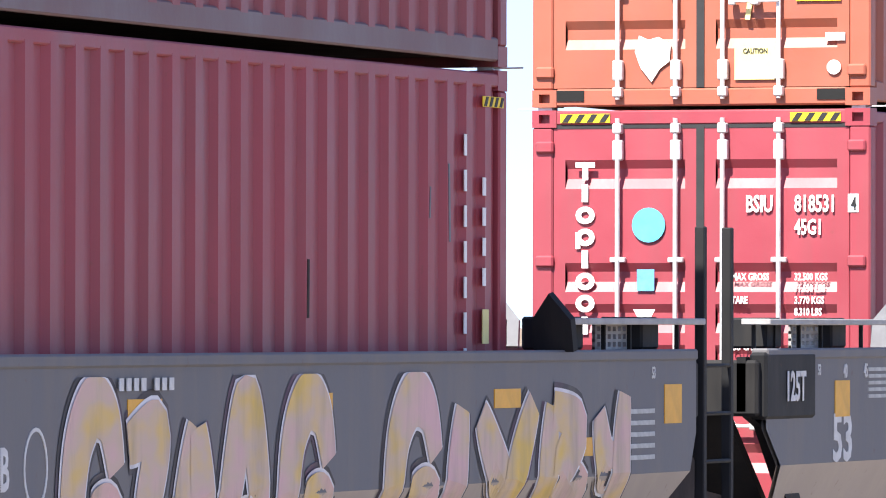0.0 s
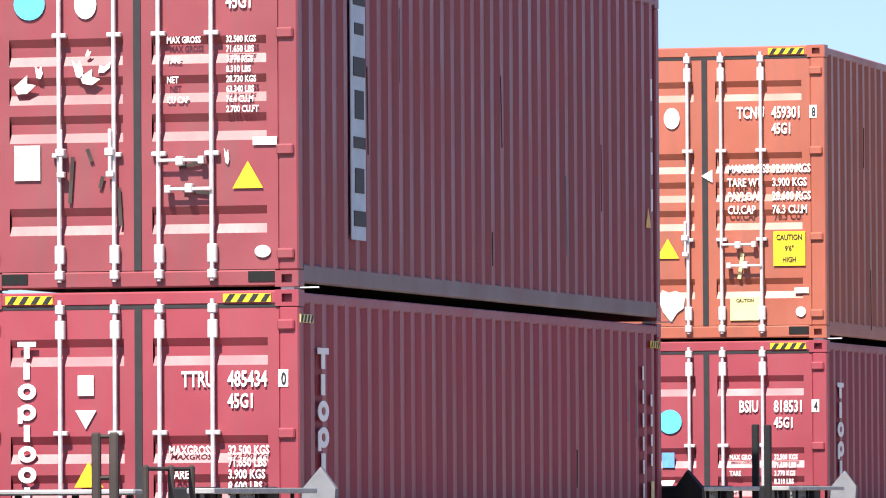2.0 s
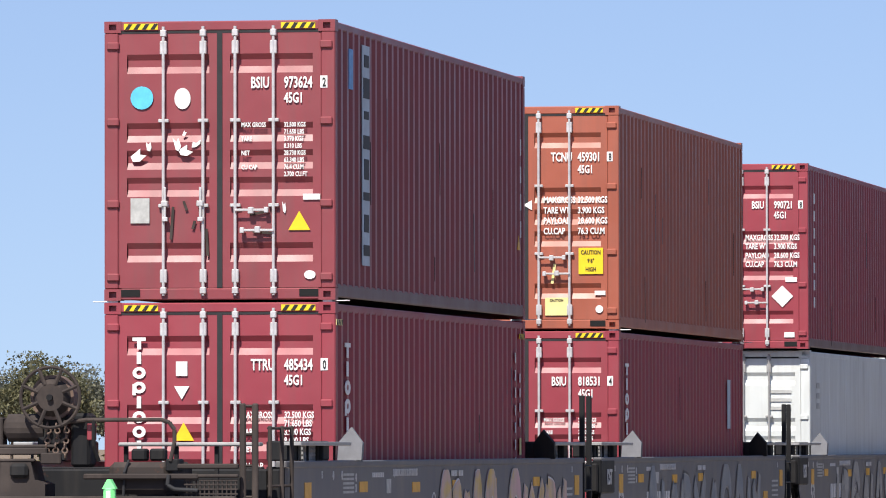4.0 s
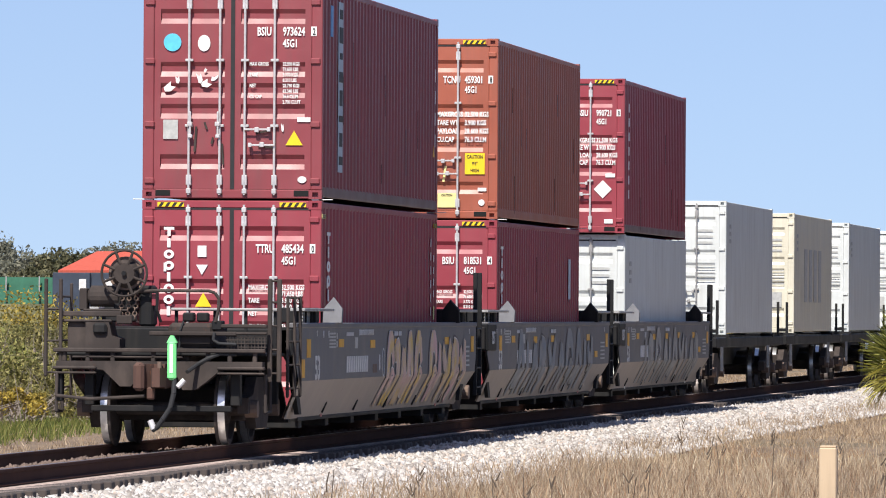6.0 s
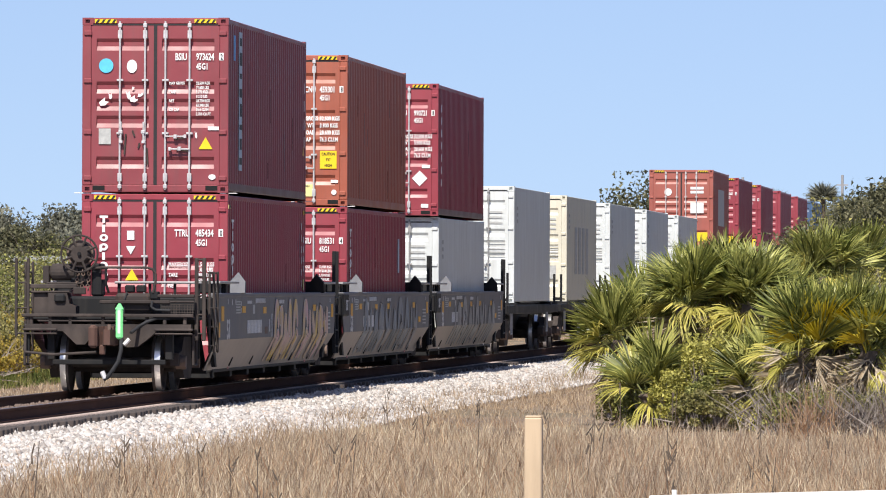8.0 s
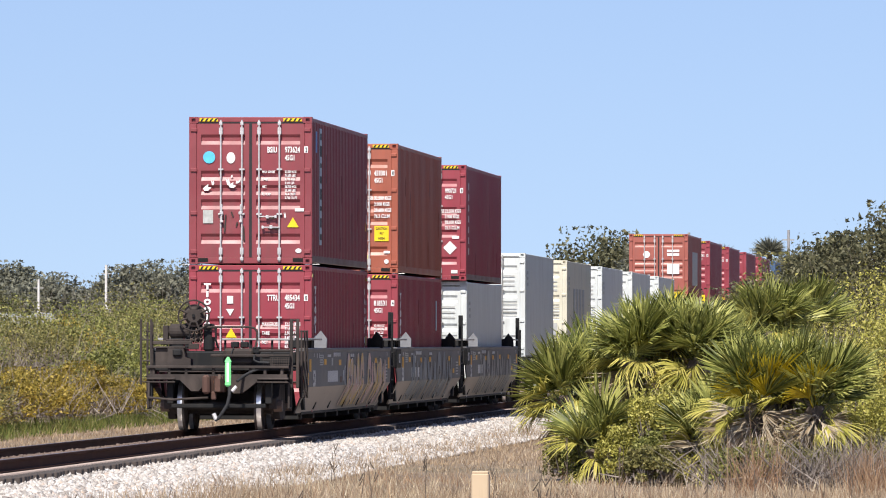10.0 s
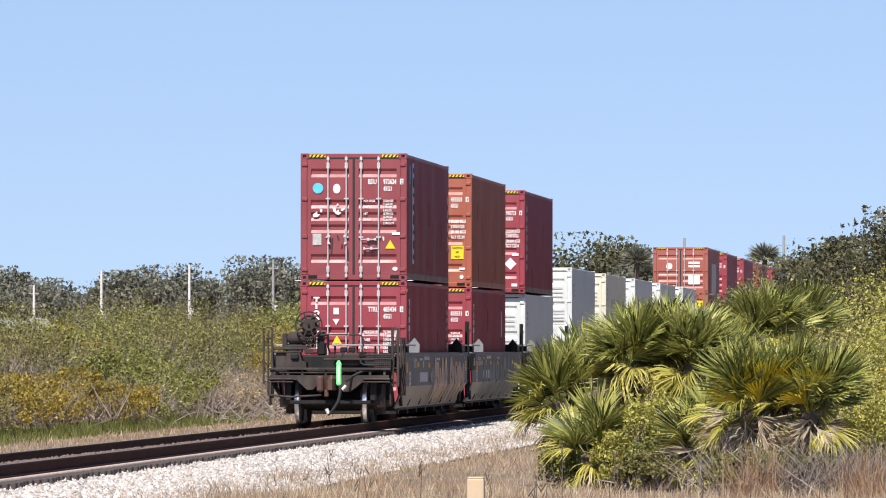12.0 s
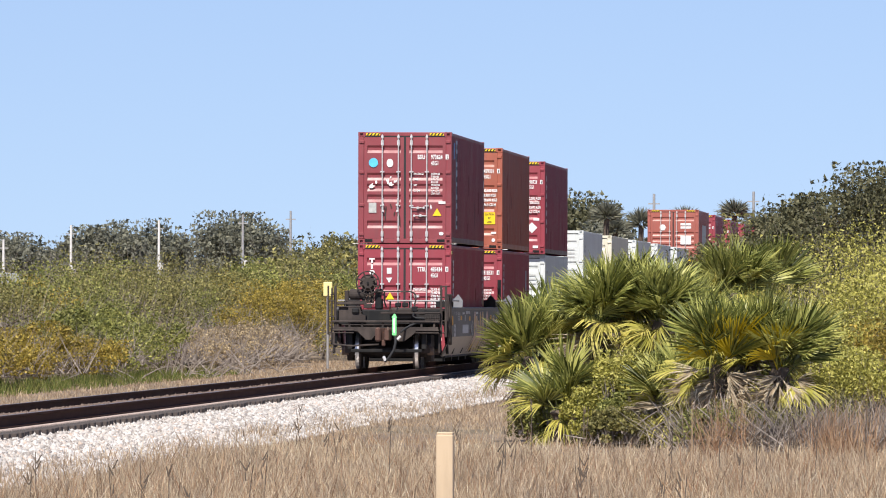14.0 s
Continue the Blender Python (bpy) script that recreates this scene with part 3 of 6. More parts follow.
stack.append(white_box(M_WHITE, "white steel container in the front well of the railcar", 2 * UNIT + 0.4, BASE_LOW, 1))
FLATS = (61.4, 80.0, 98.4, 116.8, 135.4)
for i, y in enumerate(FLATS):
    b = white_box(M_CREAM if i == 1 else M_WHITE, "cream steel container on a flat railcar" if i == 1 else "white steel container on a flat railcar", y, 1.26, i + 2)
    if i == 1:
        for k in range(4):
            part("brand_mark", plate(0.9, 1.3, 0.003), M_LABEL_GREY, b[0], at=(CW / 2 + 0.004, 3.6 + k * 1.5, 1.4), turn=(0, 0, 90))
    stack.append(b)
FAR = (159.4, 180.1, 200.7, 221.4, 242.1, 262.7)
for i, y in enumerate(FAR):
    for z in (BASE_LOW, BASE_UP):
        top = z > 1
        m = M_BLUE if i == 5 else (M_SCARLET if i == 0 else M_CRIMSON)
        b = container("container", "blue steel container on the far part of the train" if i == 5 else
                      ("scarlet steel container stacked high with white stickers" if i == 0 else "crimson steel container stacked far along the train"), m, M_GALV if i < 2 else m, detail=i < 3, group="far containers")
        if i < 3:
            number_block(b, "TCNU", "459301", "8") if i else [part("lettering_bar", plate(0.5, 0.1), M_LETTER, b, at=(0.6, -0.002, q)) for q in (2.2, 2.05, 1.6, 1.5, 1.4, 1.3)]
            sticker(b, "round_sticker", disc(0.14, 0.14), M_LETTER, -0.5, 2.05)
            sticker(b, "caution_sign", plate(0.4, 0.34), M_YELLOW if top else M_AMBER, 0.8, 0.35)
            sticker(b, "caution_sign", plate(0.3, 0.24), M_PALE, -0.8, 0.8)
            if i == 0:
                part("brand_panel", plate(4.6, 1.4, 0.004), M_LABEL_GREY, b, at=(CW / 2 + 0.004, 6.0, 1.5), turn=(0, 0, 90))
        stack.append((b, y, z))


# ---------------------------------------------------------------- railcars
WHEEL_R = 0.457
cars, axles = [], []
Y0, Y1 = -3.2, 15.1        # ends of a well's side walls, from its container's doors


def wheel_mesh():
    """One flanged wheel on an axle along x; the right-hand one."""
    bm = bmesh.new()
    prof = [(0.655, 0.09), (0.655, 0.20), (0.68, 0.38), (0.665, 0.40), (0.665, 0.485), (0.695, 0.485), (0.705, 0.46), (0.80, 0.452), (0.80, 0.39), (0.745, 0.37), (0.735, 0.20), (0.79, 0.17), (0.79, 0.09)]
    n = 28
    rings = [[bm.verts.new((x, r * math.cos(2 * math.pi * k / n), r * math.sin(2 * math.pi * k / n))) for k in range(n)] for x, r in prof]
    for a, b in zip(rings, rings[1:]):
        for k in range(n):
            bm.faces.new((a[k], a[(k + 1) % n], b[(k + 1) % n], b[k]))
    return Shape().take(bm).mesh("wheel")


def tread_mesh():
    s, n = Shape(), 36
    vs = [(x, r * math.cos(2 * math.pi * k / n), r * math.sin(2 * math.pi * k / n)) for x, r in ((0.708, 0.4635), (0.798, 0.4555)) for k in range(n)]
    return s.add(vs, [(k, (k + 1) % n, n + (k + 1) % n, n + k) for k in range(n)]).mesh("tread", True)


def frame_mesh():
    """A cast truck side frame, drawn in the y-z plane."""
    out = [(-1.12, 0.40), (-1.12, 0.60), (-0.72, 0.64), (-0.45, 0.86), (0.45, 0.86), (0.72, 0.64), (1.12, 0.60), (1.12, 0.40), (0.66, 0.42), (0.42, 0.20), (-0.42, 0.20), (-0.66, 0.42)]
    return Shape().slab(out, "x", -0.07, 0.07).mesh("side_frame")


T_WHEEL, T_TREAD, T_SIDE = wheel_mesh(), tread_mesh(), frame_mesh()
T_AXLE = Shape().rod((-1.05, 0, 0), (1.05, 0, 0), 0.085, 12).mesh("axle")
T_BOLSTER = Shape().box(-1.05, 1.05, -0.2, 0.2, 0.48, 0.74, 0.03).mesh("bolster")
T_SPRING = Shape().rod((0, 0, 0.24), (0, 0, 0.50), 0.07, 10).mesh("spring")
T_CAP = Shape().rod((-0.06, 0, 0), (0.10, 0, 0), 0.11, 12).mesh("bearing_cap")
T_BEAM = Shape().box(-0.95, 0.95, -0.05, 0.05, 0.30, 0.42, 0.015).mesh("brake_beam")


def truck(car, y, front=True):
    """A two-axle bogie under a car; y is its middle."""
    hub = part("truck", T_BOLSTER, M_FRAME, car, "dusty black cast-steel truck", at=(0, y, 0))
    for sx in (-1, 1):
        part("side_frame", T_SIDE, M_FRAME, hub, at=(sx * 1.0, 0, 0))
        for dy in (-0.16, 0.0, 0.16):
            part("spring", T_SPRING, M_CAST, hub, at=(sx * 1.0, dy, 0))
        for dy in (-0.89, 0.89):
            part("bearing_cap", T_CAP, M_CAST, hub, at=(sx * 1.06, dy, WHEEL_R), turn=(0, 0, 0 if sx > 0 else 180))
    for dy in (-0.6, 0.6):
        part("brake_beam", T_BEAM, M_FRAME, hub, at=(0, dy, 0))
    for dy in (-0.89, 0.89):
        w = part("wheelset", T_AXLE, M_FRAME, car, at=(0, y + dy, WHEEL_R))
        for rz in (0, 180):
            part("wheel", T_WHEEL, M_FRAME, w, turn=(0, 0, rz))
            part("tread", T_TREAD, M_TREAD, w, "polished running surface", turn=(0, 0, rz))
        axles.append((w, y + dy))


def wall_point(y, h, proud=0.0):
    """A place on the well's outer face: h metres up along its bent profile from the lower edge."""
    low = math.hypot(0.26, 0.50)
    if h < low:
        k = h / low
        return (1.20 + 0.26 * k + proud * 0.887, y, 0.30 + 0.50 * k - proud * 0.461)
    return (1.46 + proud, y, 0.80 + h - low)


WALL_H = math.hypot(0.26, 0.50) + 0.69


def well_wall(lower, y0=Y0):
    """The upper (or the sloping lower) sheet of a well's side wall, with the corners cut back."""
    low = math.hypot(0.26, 0.50)
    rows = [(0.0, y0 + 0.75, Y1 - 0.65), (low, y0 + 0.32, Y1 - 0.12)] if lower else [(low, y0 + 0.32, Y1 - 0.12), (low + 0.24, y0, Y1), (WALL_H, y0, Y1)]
    s = Shape()
    for d in (0.0, -0.03):
        pts = [wall_point(y, h, d) for h, a, b in rows for y in np.linspace(a, b, 12)]
        s.add(pts, [(r * 12 + k, r * 12 + k + 1, r * 12 + k + 13, r * 12 + k + 12) for r in range(len(rows) - 1) for k in range(11)])
    return s.mesh("lower_wall" if lower else "upper_wall")


Y_END = -3.95              # where the last car's side walls begin
K_UP, K_LOW = well_wall(False), well_wall(True)
K_UP_END, K_LOW_END = well_wall(False, Y_END), well_wall(True, Y_END)
K_TOP = Shape().box(1.36, 1.475, Y0, Y1, 1.485, 1.555, 0.012).mesh("top_chord")
K_TOP_END = Shape().box(1.36, 1.475, Y_END, Y1, 1.485, 1.555, 0.012).mesh("top_chord")
K_SILL = Shape().box(1.10, 1.215, Y0 + 1.15, Y1 - 1.15, 0.26, 0.315, 0.01).mesh("bottom_chord")
K_RIB = Shape().slab([(1.225, 0.36), (1.30, 0.50), (1.31, 0.48), (1.25, 0.34)], "y", -0.02, 0.02).mesh("stiffener")
K_BEAM = Shape().box(-1.15, 1.15, -0.15, 0.15, 0.16, 0.291, 0.01).mesh("cross_beam")
K_GUIDE = Shape().slab([(-0.13, 0.0), (0.13, 0.0), (0.13, 0.19), (0.0, 0.35), (-0.13, 0.19)], "y", -0.03, 0.03).mesh("container_guide")
K_POST = Shape().box(-0.032, 0.032, -0.032, 0.032, 0.42, 2.32, 0.008).mesh("ladder_post")
K_RUNG = Shape().rod((0, -0.28, 0), (0, 0.28, 0), 0.014, 6).mesh("rung")
K_PLANK = Shape().box(-0.10, 0.10, -1.35, 1.35, -0.02, 0.02, 0.006).mesh("walkway_plank")
K_LEG = Shape().box(-0.012, 0.012, -0.012, 0.012, 0, 0.16).mesh("walkway_leg")
K_BOX = Shape().box(-0.14, 0.14, -0.17, 0.17, 0, 0.20, 0.015).mesh("junction_box")
K_MARK = Shape().box(-0.004, 0.004, -0.23, 0.23, -0.055, 0.055).mesh("reflector")
K_MARKV = Shape().box(-0.004, 0.004, -0.17, 0.17, -0.12, 0.12).mesh("reflector")


def perforated():
    """A step plate with two rows of round holes, as a grid of bars."""
    s = Shape()
    for i in range(7):
        s.box(-0.01, 0.01, -0.3 + i * 0.1 - 0.02, -0.3 + i * 0.1 + 0.02, 0, 0.16)
    for i in range(4):
        s.box(-0.012, 0.012, -0.32, 0.32, i * 0.047, i * 0.047 + 0.018)
    return s.mesh("step_plate")


K_STEP = perforated()


def end_deck(car, y, sign):
    """The sill, slanted bulkhead and brackets at one end of a well; sign is the way to the outside."""
    part("end_sill", Shape().box(-0.32, 0.32, min(y, y + sign * 1.0), max(y, y + sign * 1.0), 0.72, 1.08, 0.02), M_BLACK, car)
    part("bulkhead", Shape().slab([(y - sign * 1.3, 0.25), (y - sign * 1.2, 0.25), (y + sign * 0.05, 1.15), (y - sign * 0.06, 1.15)], "x", -1.2, 1.2), M_BLACK, car)
    part("cross_bearer", Shape().box(-1.44, 1.44, y - 0.12, y + 0.12, 1.12, 1.48, 0.02), M_BLACK, car)
    for sx in (-1, 1):
        part("corner_bracket", Shape().slab([(y + sign * 0.12, 1.5), (y - sign * 0.5, 1.5), (y - sign * 0.7, 1.1), (y - sign * 1.25, 0.36), (y - sign * 1.02, 0.36), (y - sign * 0.25, 1.05), (y + sign * 0.12, 1.15)], "x", sx * 1.33 - 0.03, sx * 1.33 + 0.03), M_BLACK, car)


def well_unit(label, rear_end=True, front_truck=True):
    car = thing("well_railcar", label, "railcar", group="well railcars")
    for sx in (-1, 1):
        side = (0, 0, 0) if sx > 0 else (0, 0, 180)
        y0 = Y_END if rear_end else Y0
        at = (0, 0, 0) if sx > 0 else (0, y0 + Y1, 0)
        part("upper_wall", K_UP_END if rear_end else K_UP, M_WELL, car, "dark grey painted steel", at=at, turn=side)
        part("lower_wall", K_LOW_END if rear_end else K_LOW, M_WELL_LOW, car, "dusty grey painted steel, ground bounce in its colour", at=at, turn=side)
        part("top_chord", K_TOP_END if rear_end else K_TOP, M_WELL, car, at=at, turn=side)
        part("bottom_chord", K_SILL, M_BLACK, car, at=at, turn=side)
        for y in (0.0, 3.0, 6.1, 9.2, 12.2):
            part("stiffener", K_RIB, M_BLACK, car, at=(0, y if sx > 0 else y, 0) if sx > 0 else (0, y, 0), turn=side)
        for y in (-0.15, 12.56):
            # sun and shadow are painted: rear guides lighter, front ones black
            part("container_guide", K_GUIDE, M_GUIDE if y < 0 else M_BLACK, car, "pentagonal steel container guide", at=(sx * 1.40, y, 1.55), turn=(-12 if y < 0 else 12, 0, sx * -8))
        for y in (-1.75, 13.95):
            part("walkway_plank", K_PLANK, M_ALU, car, "grey metal walkway plank", at=(sx * 1.36, y, 1.725))
            for dy in (-1.2, -0.75, -0.2, 0.3, 0.8, 1.25):
                part("walkway_leg", K_LEG, M_BLACK, car, at=(sx * 1.30, y + dy, 1.55))
            part("junction_box", K_BOX, M_BLACK, car, at=(sx * 1.2, y + 0.6, 1.553))
            part("junction_box", K_BOX, M_BLACK, car, at=(sx * 1.16, y - 0.75, 1.553))
            part("step_plate", K_STEP, M_ALU, car, "perforated steel plate", at=(sx * 1.26, y + 0.05, 1.553))
        if not rear_end:
            part("equipment_box", Shape().box(sx * 1.42 - 0.06, sx * 1.42 + 0.06, Y0 - 0.05, Y0 + 1.05, 1.10, 1.53, 0.02), M_BLACK, car)
        for y in (Y1 + 0.50,):
            for dy in (-0.28, 0.28):
                part("ladder_post", K_POST, M_BLACK, car, at=(sx * 1.42, y + dy, 0))
            for z in (0.55, 0.85, 1.15, 1.45):
                part("rung", K_RUNG, M_BLACK, car, at=(sx * 1.44, y, z))
    for y in np.linspace(-1.4, 13.6, 7):
        part("cross_beam", K_BEAM, M_BLACK, car, at=(0, float(y), 0))
    end_deck(car, Y_END if rear_end else Y0, -1)
    end_deck(car, Y1, 1)
    if rear_end:
        truck(car, -4.25)
    if front_truck:
        truck(car, Y1 + 0.72)
    # writing and reflectors of the side that the camera sees
    for y, z in ((0.26, 1.28), (3.37, 1.26), (5.9, 1.27), (8.38, 1.28), (11.5, 1.28), (12.82, 0.98)):
        part("reflector", K_MARK, M_AMBER, car, "amber reflective strip", at=(1.462, y, z))
    part("reflector", K_MARKV, M_AMBER, car, "amber reflective strip", at=(1.462, 14.62, 1.22))
    part("reflector", K_MARKV, M_AMBER, car, "amber reflective strip", at=(1.462, -2.77 if rear_end else -1.49, 1.22))
    put = lambda t, y, z, h, q=0.7: part("lettering", lettering(t, h, q), M_STENCIL, car, at=(1.487 if t == "125T" else 1.463, y, z), turn=(0, 0, 90))
    if rear_end:
        part("reflector", K_MARKV, M_AMBER, car, "amber reflective strip", at=(1.462, -3.3, 0.96))
    else:
        put("125T", -2.85, 1.22, 0.19, 0.8)
    put("53", -2.2 if rear_end else -1.72, 0.815, 0.31, 1.1)
    put("53", -2.05, 1.38, 0.07)
    put("40", -1.46, 1.36, 0.09)
    put("45", -0.98, 1.36, 0.09)
    put("40", -0.2, 1.34, 0.08)
    put("20", -0.2, 1.23, 0.08)
    put("53", 14.2, 1.38, 0.07)
    for k in range(5):
        part("lettering_bar", Shape().box(-0.003, 0.003, -0.30, 0.30, -0.012, 0.012), M_LABEL_GREY, car, at=(1.463, -0.58, 1.41 - k * 0.045))
        part("lettering_bar", Shape().box(-0.003, 0.003, -0.35, 0.35, -0.014, 0.014), M_LABEL_GREY, car, at=(1.463, 13.9, 1.18 - k * 0.07))
    put("52,800 LBS. MAX. GROSS WT. FOR 20 FT CONTAINERS", 1.98, 1.385, 0.075, 0.58)
    ring, m = Shape(), 24
    ring.add([(x, 4.48 + r * 0.15 * math.cos(2 * math.pi * k / m), 1.0 + r * 0.2 * math.sin(2 * math.pi * k / m)) for r, x in ((1, 1.4605), (1, 1.465), (0.9, 1.465), (0.9, 1.4605)) for k in range(m)],
             [(q * m + k, q * m + (k + 1) % m, (q + 1) * m + (k + 1) % m, (q + 1) * m + k) for q in range(3) for k in range(m)])
    part("round_emblem", ring, M_STENCIL, car, "white painted ring")
    part("square_label", Shape().box(-0.003, 0.003, -0.13, 0.13, -0.075, 0.075), M_LABEL_GREY, car, at=(1.463, 1.72, 1.28))
    part("square_label", Shape().box(-0.003, 0.003, -0.2, 0.2, -0.06, 0.06), M_CAST, car, at=(1.463, 3.6, 0.92))
    for k in range(7):
        part("lettering_bar", Shape().box(-0.003, 0.003, -0.028, 0.028, -0.025, 0.025), M_STENCIL, car, at=(1.463, 0.8 + k * 0.1, 1.40))
        part("lettering_bar", Shape().box(-0.003, 0.003, -0.028, 0.028, -0.032, 0.032), M_STENCIL, car, at=(1.478, 5.55 + k * 0.1 + (0.08 if k > 3 else 0), 1.40))
    for k in range(10):     # the car's number, as plain bars
        part("lettering_bar", Shape().slab([(-0.085, -0.11), (0.055, -0.11), (0.085, 0.11), (-0.055, 0.11)], "x", -0.003, 0.003), M_STENCIL, car, at=(1.463, 0.86 + k * 0.215, 0.99))
    put("B", 4.03, 0.90, 0.21, 0.7)
    return car


# spray paint: thick strokes that follow the wall
def spray(name, glyphs, mat_fill, mat_edge, mat_dark, car, thick=0.145):
    """Letters of broad strokes from near the wall's lower edge to its top; each glyph fills a stretch of the car's side."""
    for strokes, y0, y1 in glyphs:
        for mat, grow, proud in ((mat_dark, 0.055, 0.0035), (mat_edge, 0.022, 0.008), (mat_fill, 0.0, 0.0125)):
            s = Shape()
            for q, stroke in enumerate(strokes):
                pts = [(y0 + 0.10 + u * (y1 - y0 - 0.20), 0.10 + v * (WALL_H - 0.30)) for u, v in stroke]
                P = [pts[0]] + pts + [pts[-1]]
                fine = []
                for a, b, c, d in zip(P, P[1:], P[2:], P[3:]):
                    for k in range(8):
                        f = k / 8
                        fine.append(tuple(0.5 * (2 * b[m] + (c[m] - a[m]) * f + (2 * a[m] - 5 * b[m] + 4 * c[m] - d[m]) * f ** 2 + (3 * b[m] - a[m] - 3 * c[m] + d[m]) * f ** 3) for m in (0, 1)))
                fine.append(pts[-1])
                n = len(fine)
                rim = []
                for i in range(n):
                    (u0, v0), (u1, v1) = fine[max(i - 1, 0)], fine[min(i + 1, n - 1)]
                    d = math.hypot(u1 - u0, v1 - v0) or 1
                    px, pv = -(v1 - v0) / d, (u1 - u0) / d
                    w = thick * (0.72 + 0.45 * math.sin(math.pi * i / n)) + grow
                    rim += [(fine[i][0] + px * w * e, fine[i][1] + pv * w * e) for e in (1, 0, -1)]
                s.add([wall_point(u, min(WALL_H - 0.05, max(0.05, v)), proud + 0.00004 * (k // 3) + 0.002 * q) for k, (u, v) in enumerate(rim)],
                      [(3 * i + e, 3 * i + e + 1, 3 * i + e + 4, 3 * i + e + 3) for i in range(n - 1) for e in (0, 1)])
            part(name, s, mat, car, "sprayed graffiti letter")


def spray_paint(name, a, b, c, rough=0.6):
    mat, nt, sh = shader(name, rough)
    co = ramp(nt, noise_of(nt, 1.3, 3, (1, 1, 1.5)), [(0.36, a), (0.5, b), (0.64, c)])
    wear = ramp(nt, noise_of(nt, 2.5, 6, (2, 2, 0.3)), [(0.5, (0,)), (0.8, (0.5,))])
    nt.links.new(mix(nt, wear, co, (0.16, 0.14, 0.12)), sh.inputs["Base Color"])
    return mat


G_WARM = spray_paint("pink_yellow_spray", (0.62, 0.38, 0.37), (0.56, 0.41, 0.30), (0.68, 0.45, 0.09))
G_EDGE = spray_paint("white_spray", (0.62, 0.60, 0.62), (0.70, 0.68, 0.68), (0.50, 0.44, 0.50))
G_DARK = spray_paint("black_spray", (0.03, 0.028, 0.03), (0.035, 0.03, 0.035), (0.10, 0.05, 0.08))
G_COOL = spray_paint("grey_blue_spray", (0.17, 0.20, 0.23), (0.22, 0.235, 0.25), (0.28, 0.28, 0.27))
G_ASH = spray_paint("ash_grey_spray", (0.27, 0.27, 0.26), (0.33, 0.32, 0.30), (0.20, 0.20, 0.20))
CEE = [[(0.95, 0.66), (0.80, 0.93), (0.52, 1.0), (0.26, 0.80), (0.14, 0.40), (0.08, 0.0)], [(0.50, 0.44), (0.86, 0.40), (0.90, 0.0)]]
SEVEN = [[(0.0, 0.80), (0.85, 0.86), (0.55, 0.45), (0.30, 0.0)]]
SLASH = [[(0.12, 0.0), (0.42, 0.45), (0.70, 0.88)], [(0.74, 0.88), (0.90, 0.45), (0.95, 0.0)]]
ARCH = [[(0.05, 0.0), (0.26, 0.55), (0.55, 1.0), (0.78, 0.6), (0.88, 0.0)], [(0.30, 0.30), (0.75, 0.30)]]
STEM = [[(0.62, 0.94), (0.42, 0.50), (0.40, 0.0)]]
FORK = [[(0.02, 0.90), (0.28, 0.62), (0.52, 0.45)], [(1.0, 0.96), (0.66, 0.50), (0.50, 0.0)]]
BOW = [[(0.22, 0.94), (0.14, 0.50), (0.16, 0.0)], [(0.24, 0.92), (0.80, 0.80), (0.44, 0.54), (0.90, 0.34), (0.62, 0.0)]]
HASP = [[(0.10, 0.88), (0.30, 0.56), (0.70, 0.56)], [(0.78, 1.0), (0.68, 0.50), (0.78, 0.0)]]
WARM_TAG = [(CEE, 4.70, 5.64), (SEVEN, 5.56, 6.22), (SLASH, 6.14, 6.84), (ARCH, 6.80, 7.74), (CEE, 7.70, 8.68),
            (CEE, 9.32, 10.40), (STEM, 10.32, 10.98), (FORK, 10.9, 12.05), (BOW, 12.0, 13.04), (HASP, 12.98, 13.9)]
COOL_TAG = [(ARCH, 0.6, 1.9), (STEM, 1.9, 2.5), (SLASH, 2.5, 3.7), (BOW, 3.8, 5.0), (FORK, 5.1, 6.4), (SLASH, 6.5, 7.6), (CEE, 7.7, 9.1), (ARCH, 9.2, 10.5), (STEM, 10.6, 11.2), (HASP, 11.2, 12.4)]
ASH_TAG = [(STEM, 1.4, 2.0), (BOW, 2.1, 3.3), (CEE, 3.4, 4.8), (SLASH, 4.9, 6.0), (STEM, 6.1, 6.7), (ARCH, 6.8, 8.1), (FORK, 8.2, 9.4), (STEM, 9.5, 10.1), (SLASH, 10.2, 11.4), (BOW, 11.5, 12.6)]

last = well_unit("last dark grey well railcar with pink and yellow graffiti")
spray("graffiti", WARM_TAG, G_WARM, G_EDGE, G_DARK, last)
middle = well_unit("dark grey well railcar with grey-blue graffiti on its side", rear_end=False)
spray("graffiti", COOL_TAG, G_COOL, G_ASH, G_DARK, middle)
front = well_unit("dark grey well railcar with ash-grey graffiti on its side", rear_end=False)
spray("graffiti", ASH_TAG, G_ASH, G_COOL, G_DARK, front)
cars += [(last, 0.0, 0.0), (middle, UNIT, 0.0), (front, 2 * UNIT + 0.2, 0.0)]


